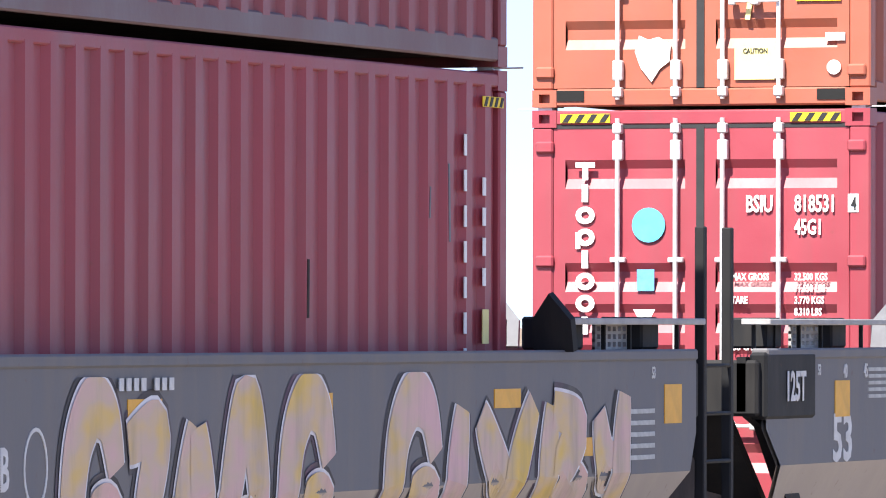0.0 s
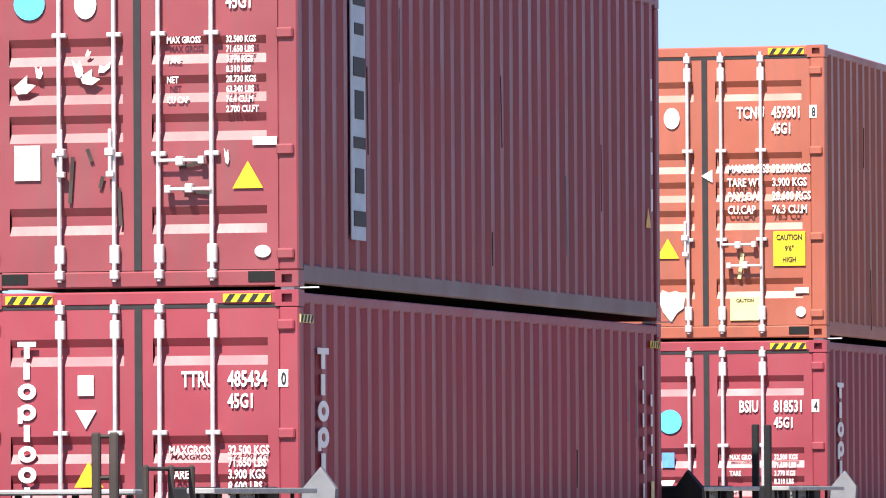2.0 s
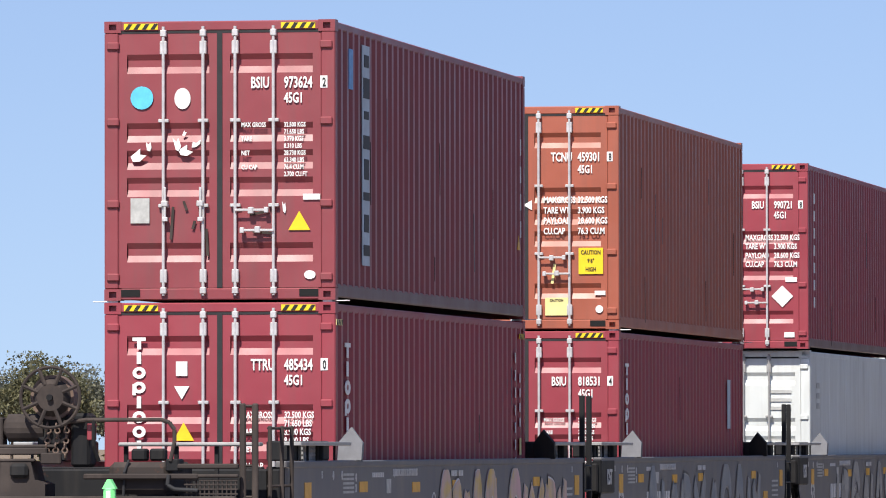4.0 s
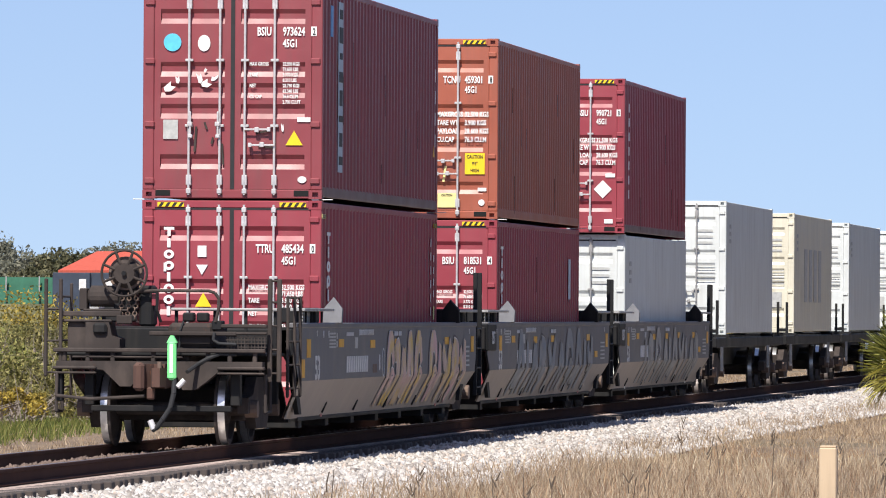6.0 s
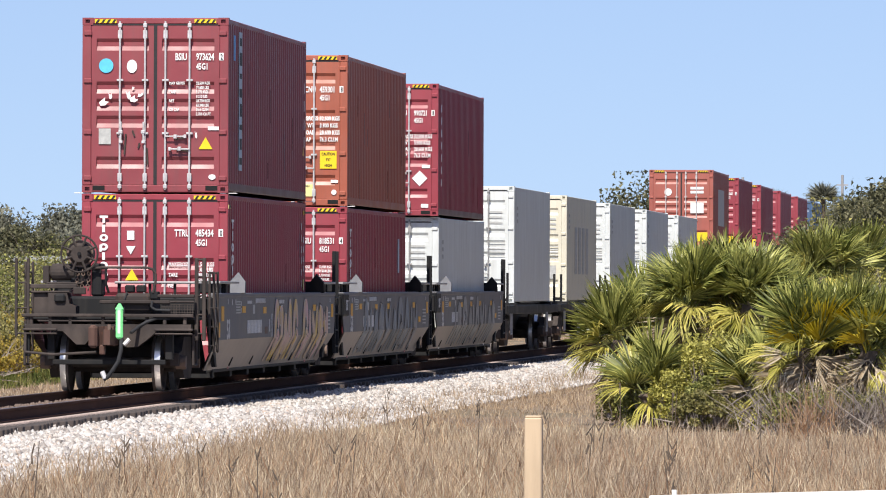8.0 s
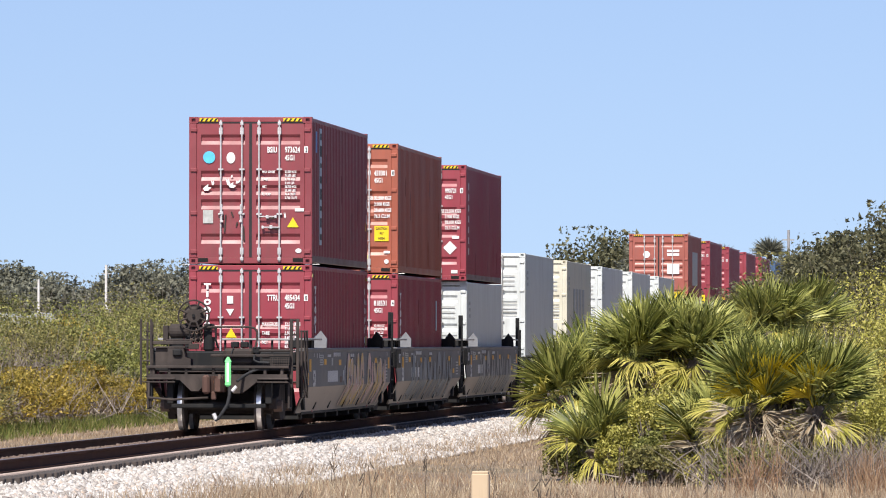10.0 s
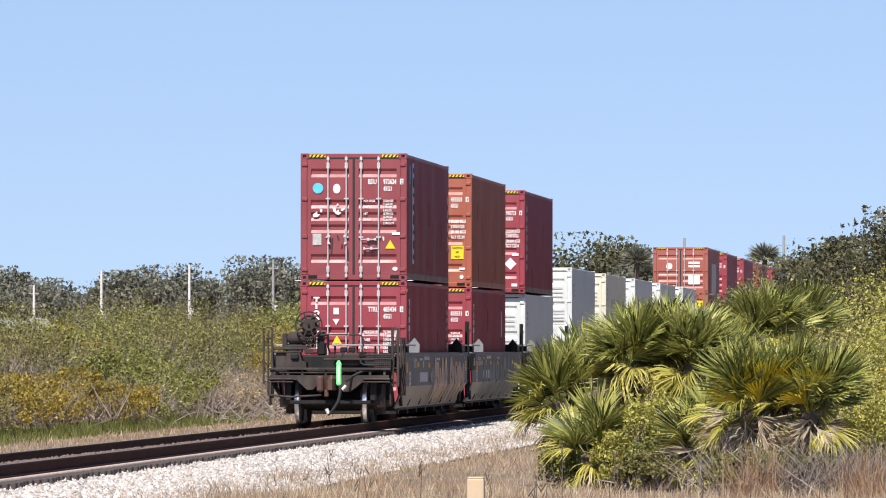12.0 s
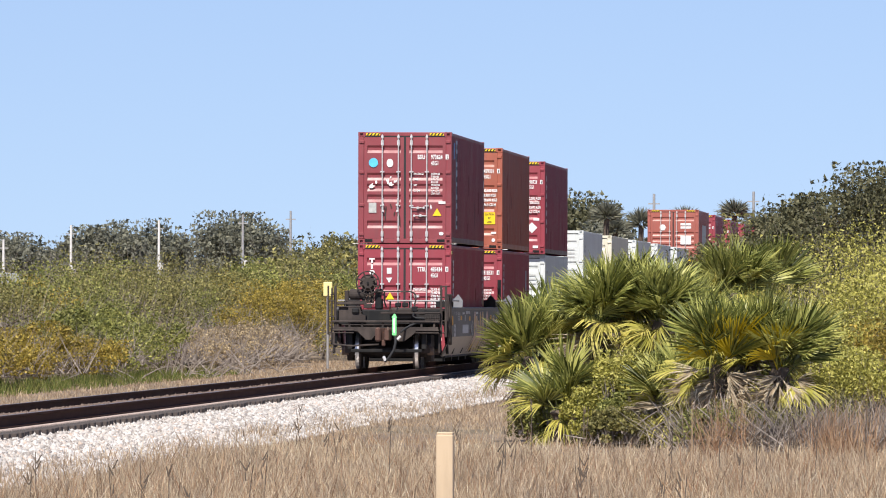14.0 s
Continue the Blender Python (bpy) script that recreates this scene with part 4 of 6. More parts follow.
# the end platform of the last car
def end_platform(car):
    E = -5.8      # the car's end
    def bar(name, x0, x1, y0, y1, z0, z1, mat=M_FRAME, c=0.012, label=""):
        return part(name, Shape().box(x0, x1, y0, y1, z0, z1, c), mat, car, label)
    part("end_beam", Shape().slab([(-1.32, 1.06), (1.32, 1.06), (1.32, 0.98), (0.78, 0.95), (0.60, 0.80), (0.46, 0.70), (0.30, 0.70), (0.24, 0.86), (-0.26, 0.86), (-0.36, 0.74), (-0.50, 0.74), (-0.72, 0.95), (-1.32, 0.98)], "y", E - 0.06, E + 0.16), M_FRAME, car)
    for x0, x1 in ((-1.35, -0.80), (0.75, 1.35)):
        bar("step_shelf", x0, x1, E - 0.14, E + 0.02, 0.955, 0.995)
        bar("step_shelf", x0, x1, E - 0.12, E - 0.02, 0.895, 0.925)
        for x in (x0 + 0.05, x1 - 0.05):
            bar("shelf_stay", x - 0.015, x + 0.015, E - 0.10, E - 0.04, 0.92, 0.96)
    bar("end_rail", -1.36, 1.36, E - 0.09, E - 0.03, 1.17, 1.225)
    bar("end_rail", -1.12, 0.30, E - 0.05, E, 1.095, 1.13)
    for x in (-1.22, -0.92, -0.60, -0.08, 0.62, 0.90, 1.22):
        bar("beam_stay", x - 0.028, x + 0.028, E - 0.05, E + 0.02, 1.05, 1.20)
    bar("centre_sill", -0.35, 0.35, E + 0.2, -3.2, 0.76, 1.16)
    bar("platform_deck", -1.34, 1.34, E + 0.1, -3.4, 1.13, 1.17, M_BLACK, 0.01)
    # plate painted black for the deep shade behind the platform's beams
    bar("end_wall", -1.20, 1.20, -3.75, -3.65, 0.5, 1.50, M_BLACK)
    # left-hand equipment
    bar("side_box", -1.20, -0.94, E + 0.08, E + 0.7, 1.20, 1.55)
    part("valve_body", Shape().slab([(-0.96, 1.22), (-0.52, 1.22), (-0.52, 1.34), (-0.62, 1.38), (-0.66, 1.55), (-0.96, 1.55)], "y", E + 0.02, E + 0.45), M_FRAME, car)
    bar("valve_cover", -0.86, -0.68, E - 0.04, E + 0.03, 1.40, 1.54, M_BLACK, 0.03)
    bar("upper_beam", -1.30, -0.50, E + 0.0, E + 0.08, 1.62, 1.69)
    bar("upper_beam", -1.28, -0.62, E + 0.02, E + 0.08, 1.55, 1.585)
    bar("brake_shelf", -1.0, -0.42, E + 0.06, E + 0.5, 1.685, 1.72)
    res = part("air_reservoir", Shape().rod((-0.92, E + 0.22, 1.88), (-0.56, E + 0.22, 1.88), 0.135, 16), M_FRAME, car, "round brake air reservoir")
    part("reservoir_cap", Shape().rod((-0.965, E + 0.22, 1.88), (-0.92, E + 0.22, 1.88), 0.07, 16, 0.12), M_FRAME, res)
    bar("reservoir_bracket", -1.06, -0.96, E + 0.12, E + 0.32, 1.70, 1.98)
    # right-hand equipment
    bar("centre_casing", 0.09, 0.68, E + 0.06, E + 1.2, 1.24, 1.55, M_FRAME, 0.05)
    part("casing_strap", Shape().hose([(0.24, E + 0.05, 1.22), (0.25, E + 0.04, 1.45), (0.29, E + 0.07, 1.57)], 0.014), M_SEAL, car)
    bar("casing_lug", 0.66, 0.79, E + 0.0, E + 0.25, 1.46, 1.58, M_BLACK)
    bar("cross_rail", -0.14, 0.98, E - 0.02, E + 0.05, 1.385, 1.44)
    bar("cross_rail", 0.78, 1.37, E - 0.02, E + 0.06, 1.485, 1.535)
    bar("cross_rail", 0.66, 1.37, E - 0.01, E + 0.05, 1.40, 1.435)
    g = Shape()
    for i in range(12):
        g.box(0.86 + i * 0.043, 0.872 + i * 0.043, E + 0.02, E + 0.05, 1.225, 1.38)
    for z in (1.24, 1.285, 1.33, 1.37):
        g.box(0.84, 1.36, E + 0.015, E + 0.045, z, z + 0.014)
    part("grating", g, M_FRAME, car, "dusty steel grating")
    part("brake_pipe", Shape().hose([(0.98, E - 0.02, 1.15), (0.78, E - 0.04, 1.16), (0.62, E - 0.05, 1.10), (0.50, E - 0.06, 1.03), (0.40, E - 0.3, 0.93)], 0.026), M_SEAL, car)
    part("brake_pipe", Shape().hose([(0.70, E - 0.03, 1.43), (0.69, E - 0.04, 1.33), (0.76, E - 0.04, 1.29), (0.98, E - 0.02, 1.28)], 0.02), M_SEAL, car)
    # ladders and rails
    for x in (-1.46, -1.27):
        bar("corner_rail", x - 0.022, x + 0.022, E - 0.05, E, 0.86, 2.10)
    for z in (0.90, 1.30, 1.70):
        bar("ladder_step", -1.46, -1.27, E - 0.045, E - 0.015, z, z + 0.025)
    bar("stirrup_bracket", -1.32, -1.24, E - 0.06, E + 0.1, 0.55, 0.90, M_BLACK)
    for x in (1.38, 1.50):
        bar("corner_rail", x - 0.03, x + 0.03, E + 0.15, E + 0.20, 0.80, 2.11)
    for z in (0.9, 1.2, 1.5, 1.8, 2.07):
        bar("ladder_step", 1.38, 1.50, E + 0.16, E + 0.20, z, z + 0.028)
    for x, y in ((1.50, -4.9), (1.50, -4.3), (1.50, -3.8), (-1.46, -4.8), (-1.46, -4.0)):
        bar("side_rail_post", x - 0.02, x + 0.02, y - 0.02, y + 0.02, 0.60, 1.9 if x > 0 else 2.05)
    for sx in (-1, 1):
        for z in (0.7, 1.0, 1.3, 1.86):
            bar("side_rail", sx * 1.48 - 0.014, sx * 1.48 + 0.014, -4.9, -3.8, z, z + 0.028)
    part("hand_rail", Shape().hose([(-0.34, E + 0.05, 1.93), (-0.10, E, 1.955), (0.62, E, 1.955), (0.70, E, 1.93), (0.75, E, 1.86), (0.75, E, 1.74), (0.71, E, 1.56)], 0.02), M_FRAME, car)
    part("hand_rail", Shape().hose([(-0.04, E, 1.96), (-0.04, E, 1.70), (0.0, E + 0.05, 1.56)], 0.02), M_BLACK, car)
    bar("rear_walkway", -0.06, 1.34, -4.62, -4.42, 1.70, 1.74, M_ALU)
    for x in (0.24, 0.42):
        bar("bracket_stop", x - 0.075, x + 0.075, -5.06, -4.9, 1.56, 1.68, M_BLACK, 0.02)
    for x in (0.0, 0.5, 0.9, 1.28):
        bar("walkway_leg", x - 0.02, x + 0.02, -4.55, -4.5, 1.17, 1.70, M_BLACK, 0.004)
    bar("red_tag", -0.12, -0.03, E + 0.06, E + 0.09, 1.76, 1.92, M_CRIMSON, 0.008, "small red plate")
    # hand brake
    hx, hz = -0.46, 2.17
    hb = part("hand_brake", Shape().box(hx - 0.16, hx + 0.14, E + 0.12, E + 0.34, 1.66, 2.12, 0.02), M_BLACK, car, "hand brake gear housing")
    part("brake_column", Shape().box(hx + 0.17, hx + 0.36, E + 0.1, E + 0.4, 1.50, 2.02, 0.03), M_BLACK, hb)
    part("gear_housing", Shape().rod((hx, E + 0.06, hz), (hx, E + 0.26, hz), 0.215, 24), M_CAST, hb)
    part("gear_cover", Shape().rod((hx, E - 0.03, hz), (hx, E + 0.06, hz), 0.13, 24, 0.185), M_FRAME, hb)
    part("gear_hub", Shape().rod((hx, E - 0.07, hz), (hx, E - 0.03, hz), 0.03, 12), M_BLACK, hb)
    wheel = Shape().ring((hx, E - 0.02, hz), "y", 0.29, 0.018, 32)
    for k in range(8):
        a = 2 * math.pi * (k + 0.5) / 8
        wheel.rod((hx + 0.13 * math.cos(a), E - 0.02, hz + 0.13 * math.sin(a)), (hx + 0.29 * math.cos(a), E - 0.02, hz + 0.29 * math.sin(a)), 0.02, 6)
    part("brake_wheel", wheel, M_FRAME, hb, "spoked hand brake wheel")
    for c2 in (-0.05, 0.04, 0.13):
        ch = Shape()
        for k in range(7):
            ch.ring((hx + c2 + 0.01 * math.sin(k), E + 0.08, 1.90 - k * 0.048), "y" if k % 2 else "x", 0.027, 0.009, 8)
        part("brake_chain", ch, M_CAST, hb, "hanging steel chain")
    bar("chain_plate", hx - 0.10, hx + 0.10, E - 0.01, E + 0.05, 1.53, 1.64)
    # levers and hanging gear
    part("uncoupling_lever", Shape().hose([(-1.30, E - 0.1, 0.90), (-1.30, E - 0.14, 0.62), (-0.86, E - 0.16, 0.58), (-0.15, E - 0.2, 0.62)], 0.022), M_FRAME, car)
    for sx in (-1, 1):
        part("step_stirrup", Shape().hose([(sx * 1.34, E + 0.1, 0.9), (sx * 1.34, E + 0.1, 0.42), (sx * 1.34, E + 0.5, 0.42), (sx * 1.34, E + 0.5, 0.9)], 0.022), M_FRAME, car)
    cp = part("coupler", Shape().box(-0.14, 0.14, -6.35, -5.5, 0.72, 1.0, 0.03), M_RUST, car, "rusty cast knuckle coupler")
    part("coupler_head", Shape().slab([(-0.20, -6.20), (-0.20, -6.52), (-0.12, -6.60), (-0.06, -6.46), (0.02, -6.36), (0.16, -6.36), (0.16, -6.20)], "z", 0.72, 1.03), M_RUST, cp)
    part("guard_arm", Shape().box(-0.21, -0.07, -6.60, -6.42, 0.69, 1.05, 0.04), M_RUST, cp)
    part("knuckle", Shape().slab([(0.03, -6.56), (0.13, -6.58), (0.18, -6.40), (0.16, -6.30), (0.08, -6.32), (0.05, -6.44), (0.0, -6.48)], "z", 0.74, 0.98), M_RUST, cp)
    part("lock_lift", Shape().box(-0.05, 0.04, -6.50, -6.37, 0.58, 0.74, 0.02), M_RUST, cp)
    part("knuckle_pin", Shape().rod((0.10, -6.42, 0.97), (0.10, -6.42, 1.06), 0.03, 10), M_CAST, cp)
    eot = part("end_marker", Shape().box(0.215, 0.325, -6.55, -6.43, 0.83, 1.33, 0.03), M_GREENLAMP, car, "bright green end-of-train marker")
    part("marker_cap", Shape().slab([(0.205, 1.30), (0.335, 1.30), (0.285, 1.39), (0.255, 1.39)], "y", -6.54, -6.44), M_GREENLAMP, eot)
    part("marker_label", Shape().box(0.25, 0.29, -6.556, -6.54, 0.92, 1.28), M_LETTER, eot)
    part("air_hose", Shape().hose([(0.30, -6.49, 0.84), (0.30, -6.53, 0.66), (0.26, -6.55, 0.48), (0.17, -6.55, 0.34), (0.10, -6.53, 0.24), (0.03, -6.51, 0.20)], 0.032, 10), M_SEAL, car, "black rubber brake hose")
    part("hose_coupling", Shape().rod((0.05, -6.52, 0.21), (0.0, -6.50, 0.32), 0.04, 10), M_GALV, car)
    part("hose_coupling", Shape().rod((0.34, -6.50, 0.74), (0.42, -6.46, 0.83), 0.035, 10), M_GALV, car)
    for x in (-0.92, 0.95):
        bar("brake_rigging", x - 0.06, x + 0.06, E + 0.1, E + 0.3, 0.5, 0.9, M_BLACK)
    bar("brake_rigging", -0.9, 0.9, E + 0.1, E + 0.2, 0.42, 0.50, M_BLACK)


end_platform(last)


def flat_car(label):
    car = thing("flat_railcar", label, "railcar", group="flat railcars")
    part("side_sill", Shape().box(1.05, 1.25, -2.4, 15.0, 0.98, 1.20, 0.02), M_BLACK, car)
    part("side_sill", Shape().box(-1.25, -1.05, -2.4, 15.0, 0.98, 1.20, 0.02), M_BLACK, car)
    part("centre_sill", Shape().slab([(-3.0, 1.18), (15.6, 1.18), (15.6, 0.85), (12.8, 0.85), (11.6, 0.55), (1.0, 0.55), (-0.2, 0.85), (-3.0, 0.85)], "x", -0.35, 0.35), M_BLACK, car)
    for y in np.linspace(-2.2, 14.6, 8):
        part("cross_bearer", Shape().box(-1.2, 1.2, float(y) - 0.12, float(y) + 0.12, 1.0, 1.19, 0.01), M_BLACK, car)
    for y in (0.1, 12.1):
        for sx in (-1, 1):
            part("pedestal", Shape().box(sx * 1.12 - 0.15, sx * 1.12 + 0.15, y - 0.2, y + 0.2, 1.18, 1.262, 0.01), M_BLACK, car)
            part("sill_step", Shape().hose([(sx * 1.25, y - 1.6, 1.0), (sx * 1.25, y - 1.6, 0.5), (sx * 1.25, y - 1.2, 0.5), (sx * 1.25, y - 1.2, 1.0)], 0.02), M_ALU, car)
            part("end_post", Shape().box(sx * 1.2 - 0.03, sx * 1.2 + 0.03, y - 2.0 if y < 5 else y + 2.0, y - 1.94 if y < 5 else y + 2.06, 1.1, 2.0), M_BLACK, car)
    part("brake_cylinder", Shape().rod((0.6, 4.0, 0.8), (0.6, 4.8, 0.8), 0.16, 12), M_BLACK, car)
    truck(car, -0.6)
    truck(car, 12.9)
    return car


for y in FLATS:
    cars.append((flat_car("black skeleton flat railcar carrying one container"), y, 0.0))
for y in FAR:
    cars.append((well_unit("dark grey well railcar far along the train", rear_end=False), y, 0.0))


# ---------------------------------------------------------------- ground and track
GROUND = -0.443


def at_bearing(az, dist, z=GROUND):
    """A place by its bearing from the track's direction, in degrees to the right, and its distance."""
    a = radians(az)
    return Vector((math.sin(a) * dist, math.cos(a) * dist, z))


mat, nt, b = shader("dry_grass_ground", 0.95)
big = ramp(nt, noise_of(nt, 0.11, 5), [(0.35, (0.19, 0.138, 0.098)), (0.55, (0.25, 0.19, 0.132)), (0.7, (0.15, 0.125, 0.08))])
fine = ramp(nt, noise_of(nt, 5.0, 6), [(0.3, (0.6, 0.6, 0.6)), (0.7, (1.25, 1.22, 1.15))])
nt.links.new(mix(nt, 1.0, big, fine, "MULTIPLY"), b.inputs["Base Color"])
bump(nt, b, noise_of(nt, 9, 5), 0.7, 0.08)
M_GROUND = mat
mat, nt, b = shader("pale_ballast", 0.9)
vo = node(nt, "ShaderNodeTexVoronoi", Scale=17.0)
tc = nt.nodes.new("ShaderNodeTexCoord")
nt.links.new(tc.outputs["Object"], vo.inputs["Vector"])
stone = ramp(nt, vo.outputs["Color"], [(0.0, (0.287, 0.254, 0.226)), (0.5, (0.410, 0.373, 0.336)), (1.0, (0.508, 0.476, 0.443))])
# shade between the stones, put in as colour: darker away from each stone's middle
gap_shade = ramp(nt, vo.outputs["Distance"], [(0.25, (1, 1, 1)), (0.75, (0.28, 0.26, 0.24))])
nt.links.new(mix(nt, 1.0, stone, gap_shade, "MULTIPLY"), b.inputs["Base Color"])
bump(nt, b, vo.outputs["Distance"], -0.9, 0.05)
M_BALLAST = mat
mat, nt, b = shader("ballast_stones", 0.88)
geo = nt.nodes.new("ShaderNodeNewGeometry")
nt.links.new(ramp(nt, geo.outputs["Random Per Island"], [(0.0, (0.218, 0.189, 0.168)), (0.4, (0.420, 0.382, 0.344)), (0.8, (0.588, 0.554, 0.521)), (1.0, (0.437, 0.336, 0.269))]), b.inputs["Base Color"])
M_STONE = mat
M_OILY = plain("oily_brown_stones", (0.15, 0.105, 0.082), 0.85, 0, 0.5, 14)
M_RAIL = paint("rusty_rail_steel", (0.050, 0.024, 0.018), (0.095, 0.048, 0.034), 0.5, 0.92, (1, 1, 1), (0.13, 0.06, 0.035), 0.4, sheen=0.1)
M_RAILTOP = plain("worn_railhead", (0.28, 0.25, 0.24), 0.4, 0.8, 0.1, 3)
M_TIE = paint("dusty_tie_timber", (0.045, 0.036, 0.032), (0.14, 0.10, 0.085), 0.5, 0.9, (2, 2, 2), worn=0.3)

gs = Shape()
xs = [-4000, -1200, -400, -120, -60, -40, -30, -24, -20, -19, 0, 20, 60, 200, 800, 3000]
xs = sorted(set(xs) | {TRACK_X + 4.4})
ys = [-600, -100, 0, 40] + list(range(60, 260, 8)) + [300, 360, 450, 600, 900, 1400, 2500, 4600]


def ground_z(x, y):
    near = 40 < y < 300 and abs(x) < 60
    dip = 0.0 if not near else 0.10 * noise.noise(Vector((x * 0.12, y * 0.05, 0)))
    return GROUND + (dip if not (-19.5 < x < -11) else 0.0)


n = len(xs)
gs.add([(x, y, ground_z(x, y)) for y in ys for x in xs], [(r * n + k, r * n + k + 1, r * n + n + k + 1, r * n + n + k) for r in range(len(ys) - 1) for k in range(n - 1)])
gs.add([(-4000, -600, -3), (3000, -600, -3), (3000, 4600, -3), (-4000, 4600, -3)], [(0, 1, 2, 3)])
ground = tagged(part("ground", gs, M_GROUND, None), "dry straw-coloured grassy ground beside the railway", "ground", kind="structure")

BED = [(-2.9, GROUND + 0.02), (-1.75, -0.21), (-0.66, -0.20), (-0.58, -0.145), (0.0, -0.125), (0.58, -0.145), (0.66, -0.20), (1.30, -0.235), (1.48, -0.30), (2.4, -0.31), (4.3, GROUND + 0.02), (5.2, GROUND)]
bed = Shape().slab([(TRACK_X + d, z) for d, z in [(-2.9, GROUND - 0.2)] + BED[:-1] + [(4.3, GROUND - 0.2)]], "y", -80, 620)
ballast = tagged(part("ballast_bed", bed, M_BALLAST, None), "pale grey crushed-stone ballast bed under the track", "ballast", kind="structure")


def bed_z(x):
    d = x - TRACK_X
    return float(np.interp(d, [p[0] for p in BED], [p[1] for p in BED]))


M_DUST = plain("pinkish_ballast_dust", (0.442, 0.340, 0.289), 0.95, 0, 0.35, 9)
dust = Shape().slab([(TRACK_X + d, z) for d, z in ((0.86, -0.30), (0.88, -0.182), (1.27, -0.196), (1.31, -0.31))], "y", -80, 620)
tagged(part("dust_strip", dust, M_DUST, None), "pinkish fine dust along the tie ends", "dust", kind="structure")
rng = np.random.default_rng(5)


def stones(n, x0, x1, y0, y1, size):
    X, Y = rng.uniform(x0, x1, n), y0 + (y1 - y0) * rng.uniform(0, 1, n) ** 1.35
    Z = np.array([bed_z(x) for x in X])
    S = rng.uniform(0.6, 1.3, n) * size
    base = np.array([(1, 0, 0), (0, 1, 0), (-1, 0, 0), (0, -1, 0), (0, 0, 0.9), (0, 0, -0.9)], dtype=float)
    V = base[None] * rng.uniform(0.55, 1.25, (n, 6, 1)) * S[:, None, None]
    a = rng.uniform(0, 6.28, n)
    c, s = np.cos(a), np.sin(a)
    R = np.stack([np.stack([c, -s, 0 * c], 1), np.stack([s, c, 0 * c], 1), np.stack([0 * c, 0 * c, 1 + 0 * c], 1)], 1)
    tilt = rng.uniform(-0.7, 0.7, n)
    ct, st = np.cos(tilt), np.sin(tilt)
    Rx = np.stack([np.stack([1 + 0 * ct, 0 * ct, 0 * ct], 1), np.stack([0 * ct, ct, -st], 1), np.stack([0 * ct, st, ct], 1)], 1)
    V = np.einsum("nij,nkj->nki", R @ Rx, V)
    V += np.stack([X, Y, Z + S * 0.25], 1)[:, None]
    F = np.array([(0, 1, 4), (1, 2, 4), (2, 3, 4), (3, 0, 4), (1, 0, 5), (2, 1, 5), (3, 2, 5), (0, 3, 5)])
    me = bpy.data.meshes.new("ballast_stones")
    vs = V.reshape(-1, 3)
    fs = (F[None] + 6 * np.arange(n)[:, None, None]).reshape(-1, 3)
    me.vertices.add(len(vs))
    me.vertices.foreach_set("co", vs.astype(np.float32).reshape(-1))
    me.loops.add(fs.size)
    me.loops.foreach_set("vertex_index", fs.astype(np.int32).reshape(-1))
    me.polygons.add(len(fs))
    me.polygons.foreach_set("loop_start", np.arange(0, fs.size, 3, dtype=np.int32))
    me.update(calc_edges=True)
    return me


tagged(part("ballast_stones", stones(52000, TRACK_X + 1.55, TRACK_X + 4.7, 66, 215, 0.055), M_STONE, None), "loose pale crushed stones on the track's shoulder", "gravel", kind="stuff")
tagged(part("ballast_stones", stones(9000, TRACK_X - 0.62, TRACK_X + 0.62, 80, 220, 0.035), M_OILY, None), "loose pale crushed stones between the rails", "gravel", kind="stuff")

tagged(part("ballast_stones", stones(7000, TRACK_X + 1.16, TRACK_X + 1.6, 66, 215, 0.028), M_STONE, None), "small stones along the tie ends", "gravel", kind="stuff")

track = thing("railway_track", "single railway track with rusty rails on dusty ties", "track", kind="structure")
for sx in (-1, 1):
    r = part("rail", Shape().slab([(sx * 0.753 + x, z) for x, z in ((-0.07, -0.185), (0.07, -0.185), (0.07, -0.17), (0.012, -0.15), (0.012, -0.045), (0.037, -0.035), (0.037, -0.006), (0.03, -0.001), (-0.03, -0.001), (-0.037, -0.006), (-0.037, -0.035), (-0.012, -0.045), (-0.012, -0.15), (-0.07, -0.17))], "y", -80, 620), M_RAIL, track, "rusty brown rail", at=(TRACK_X, 0, 0))
    part("railhead", Shape().box(sx * 0.753 - 0.027, sx * 0.753 + 0.027, -80, 620, -0.002, 0.001), M_RAILTOP, r, "worn bright running surface")
TIE = Shape().box(-1.30, 1.42, -0.115, 0.115, -0.34, -0.186, 0.012).mesh("tie")
for k in range(300):
    part("tie", TIE, M_TIE, track, at=(TRACK_X + 0.04 * math.sin(k * 7.3), 66 + k * 0.56, 0.0), turn=(0, 0, 0.6 * math.sin(k * 3.1)))
far_ties = Shape()
for k in range(690):
    y = 66 + 300 * 0.56 + k * 0.56 if k < 440 else 66 - (k - 439) * 0.56
    far_ties.box(TRACK_X - 1.3, TRACK_X + 1.3, y - 0.115, y + 0.115, -0.34, -0.186)
far_part = part("far_ties", far_ties, M_TIE, track)
tagged(far_part, kind="stuff")


# ---------------------------------------------------------------- plants
M_LEAF_OLIVE = foliage("olive_scrub_leaves", (0.085, 0.082, 0.030), (0.22, 0.21, 0.075), (0.42, 0.37, 0.15))
M_LEAF_GREEN = foliage("green_scrub_leaves", (0.070, 0.085, 0.025), (0.22, 0.235, 0.065), (0.44, 0.43, 0.14))
M_LEAF_YELLOW = foliage("yellowing_scrub_leaves", (0.12, 0.10, 0.022), (0.32, 0.25, 0.05), (0.54, 0.40, 0.09))
M_LEAF_LIME = foliage("yellow_green_scrub_leaves", (0.14, 0.14, 0.034), (0.42, 0.40, 0.09), (0.66, 0.60, 0.19))
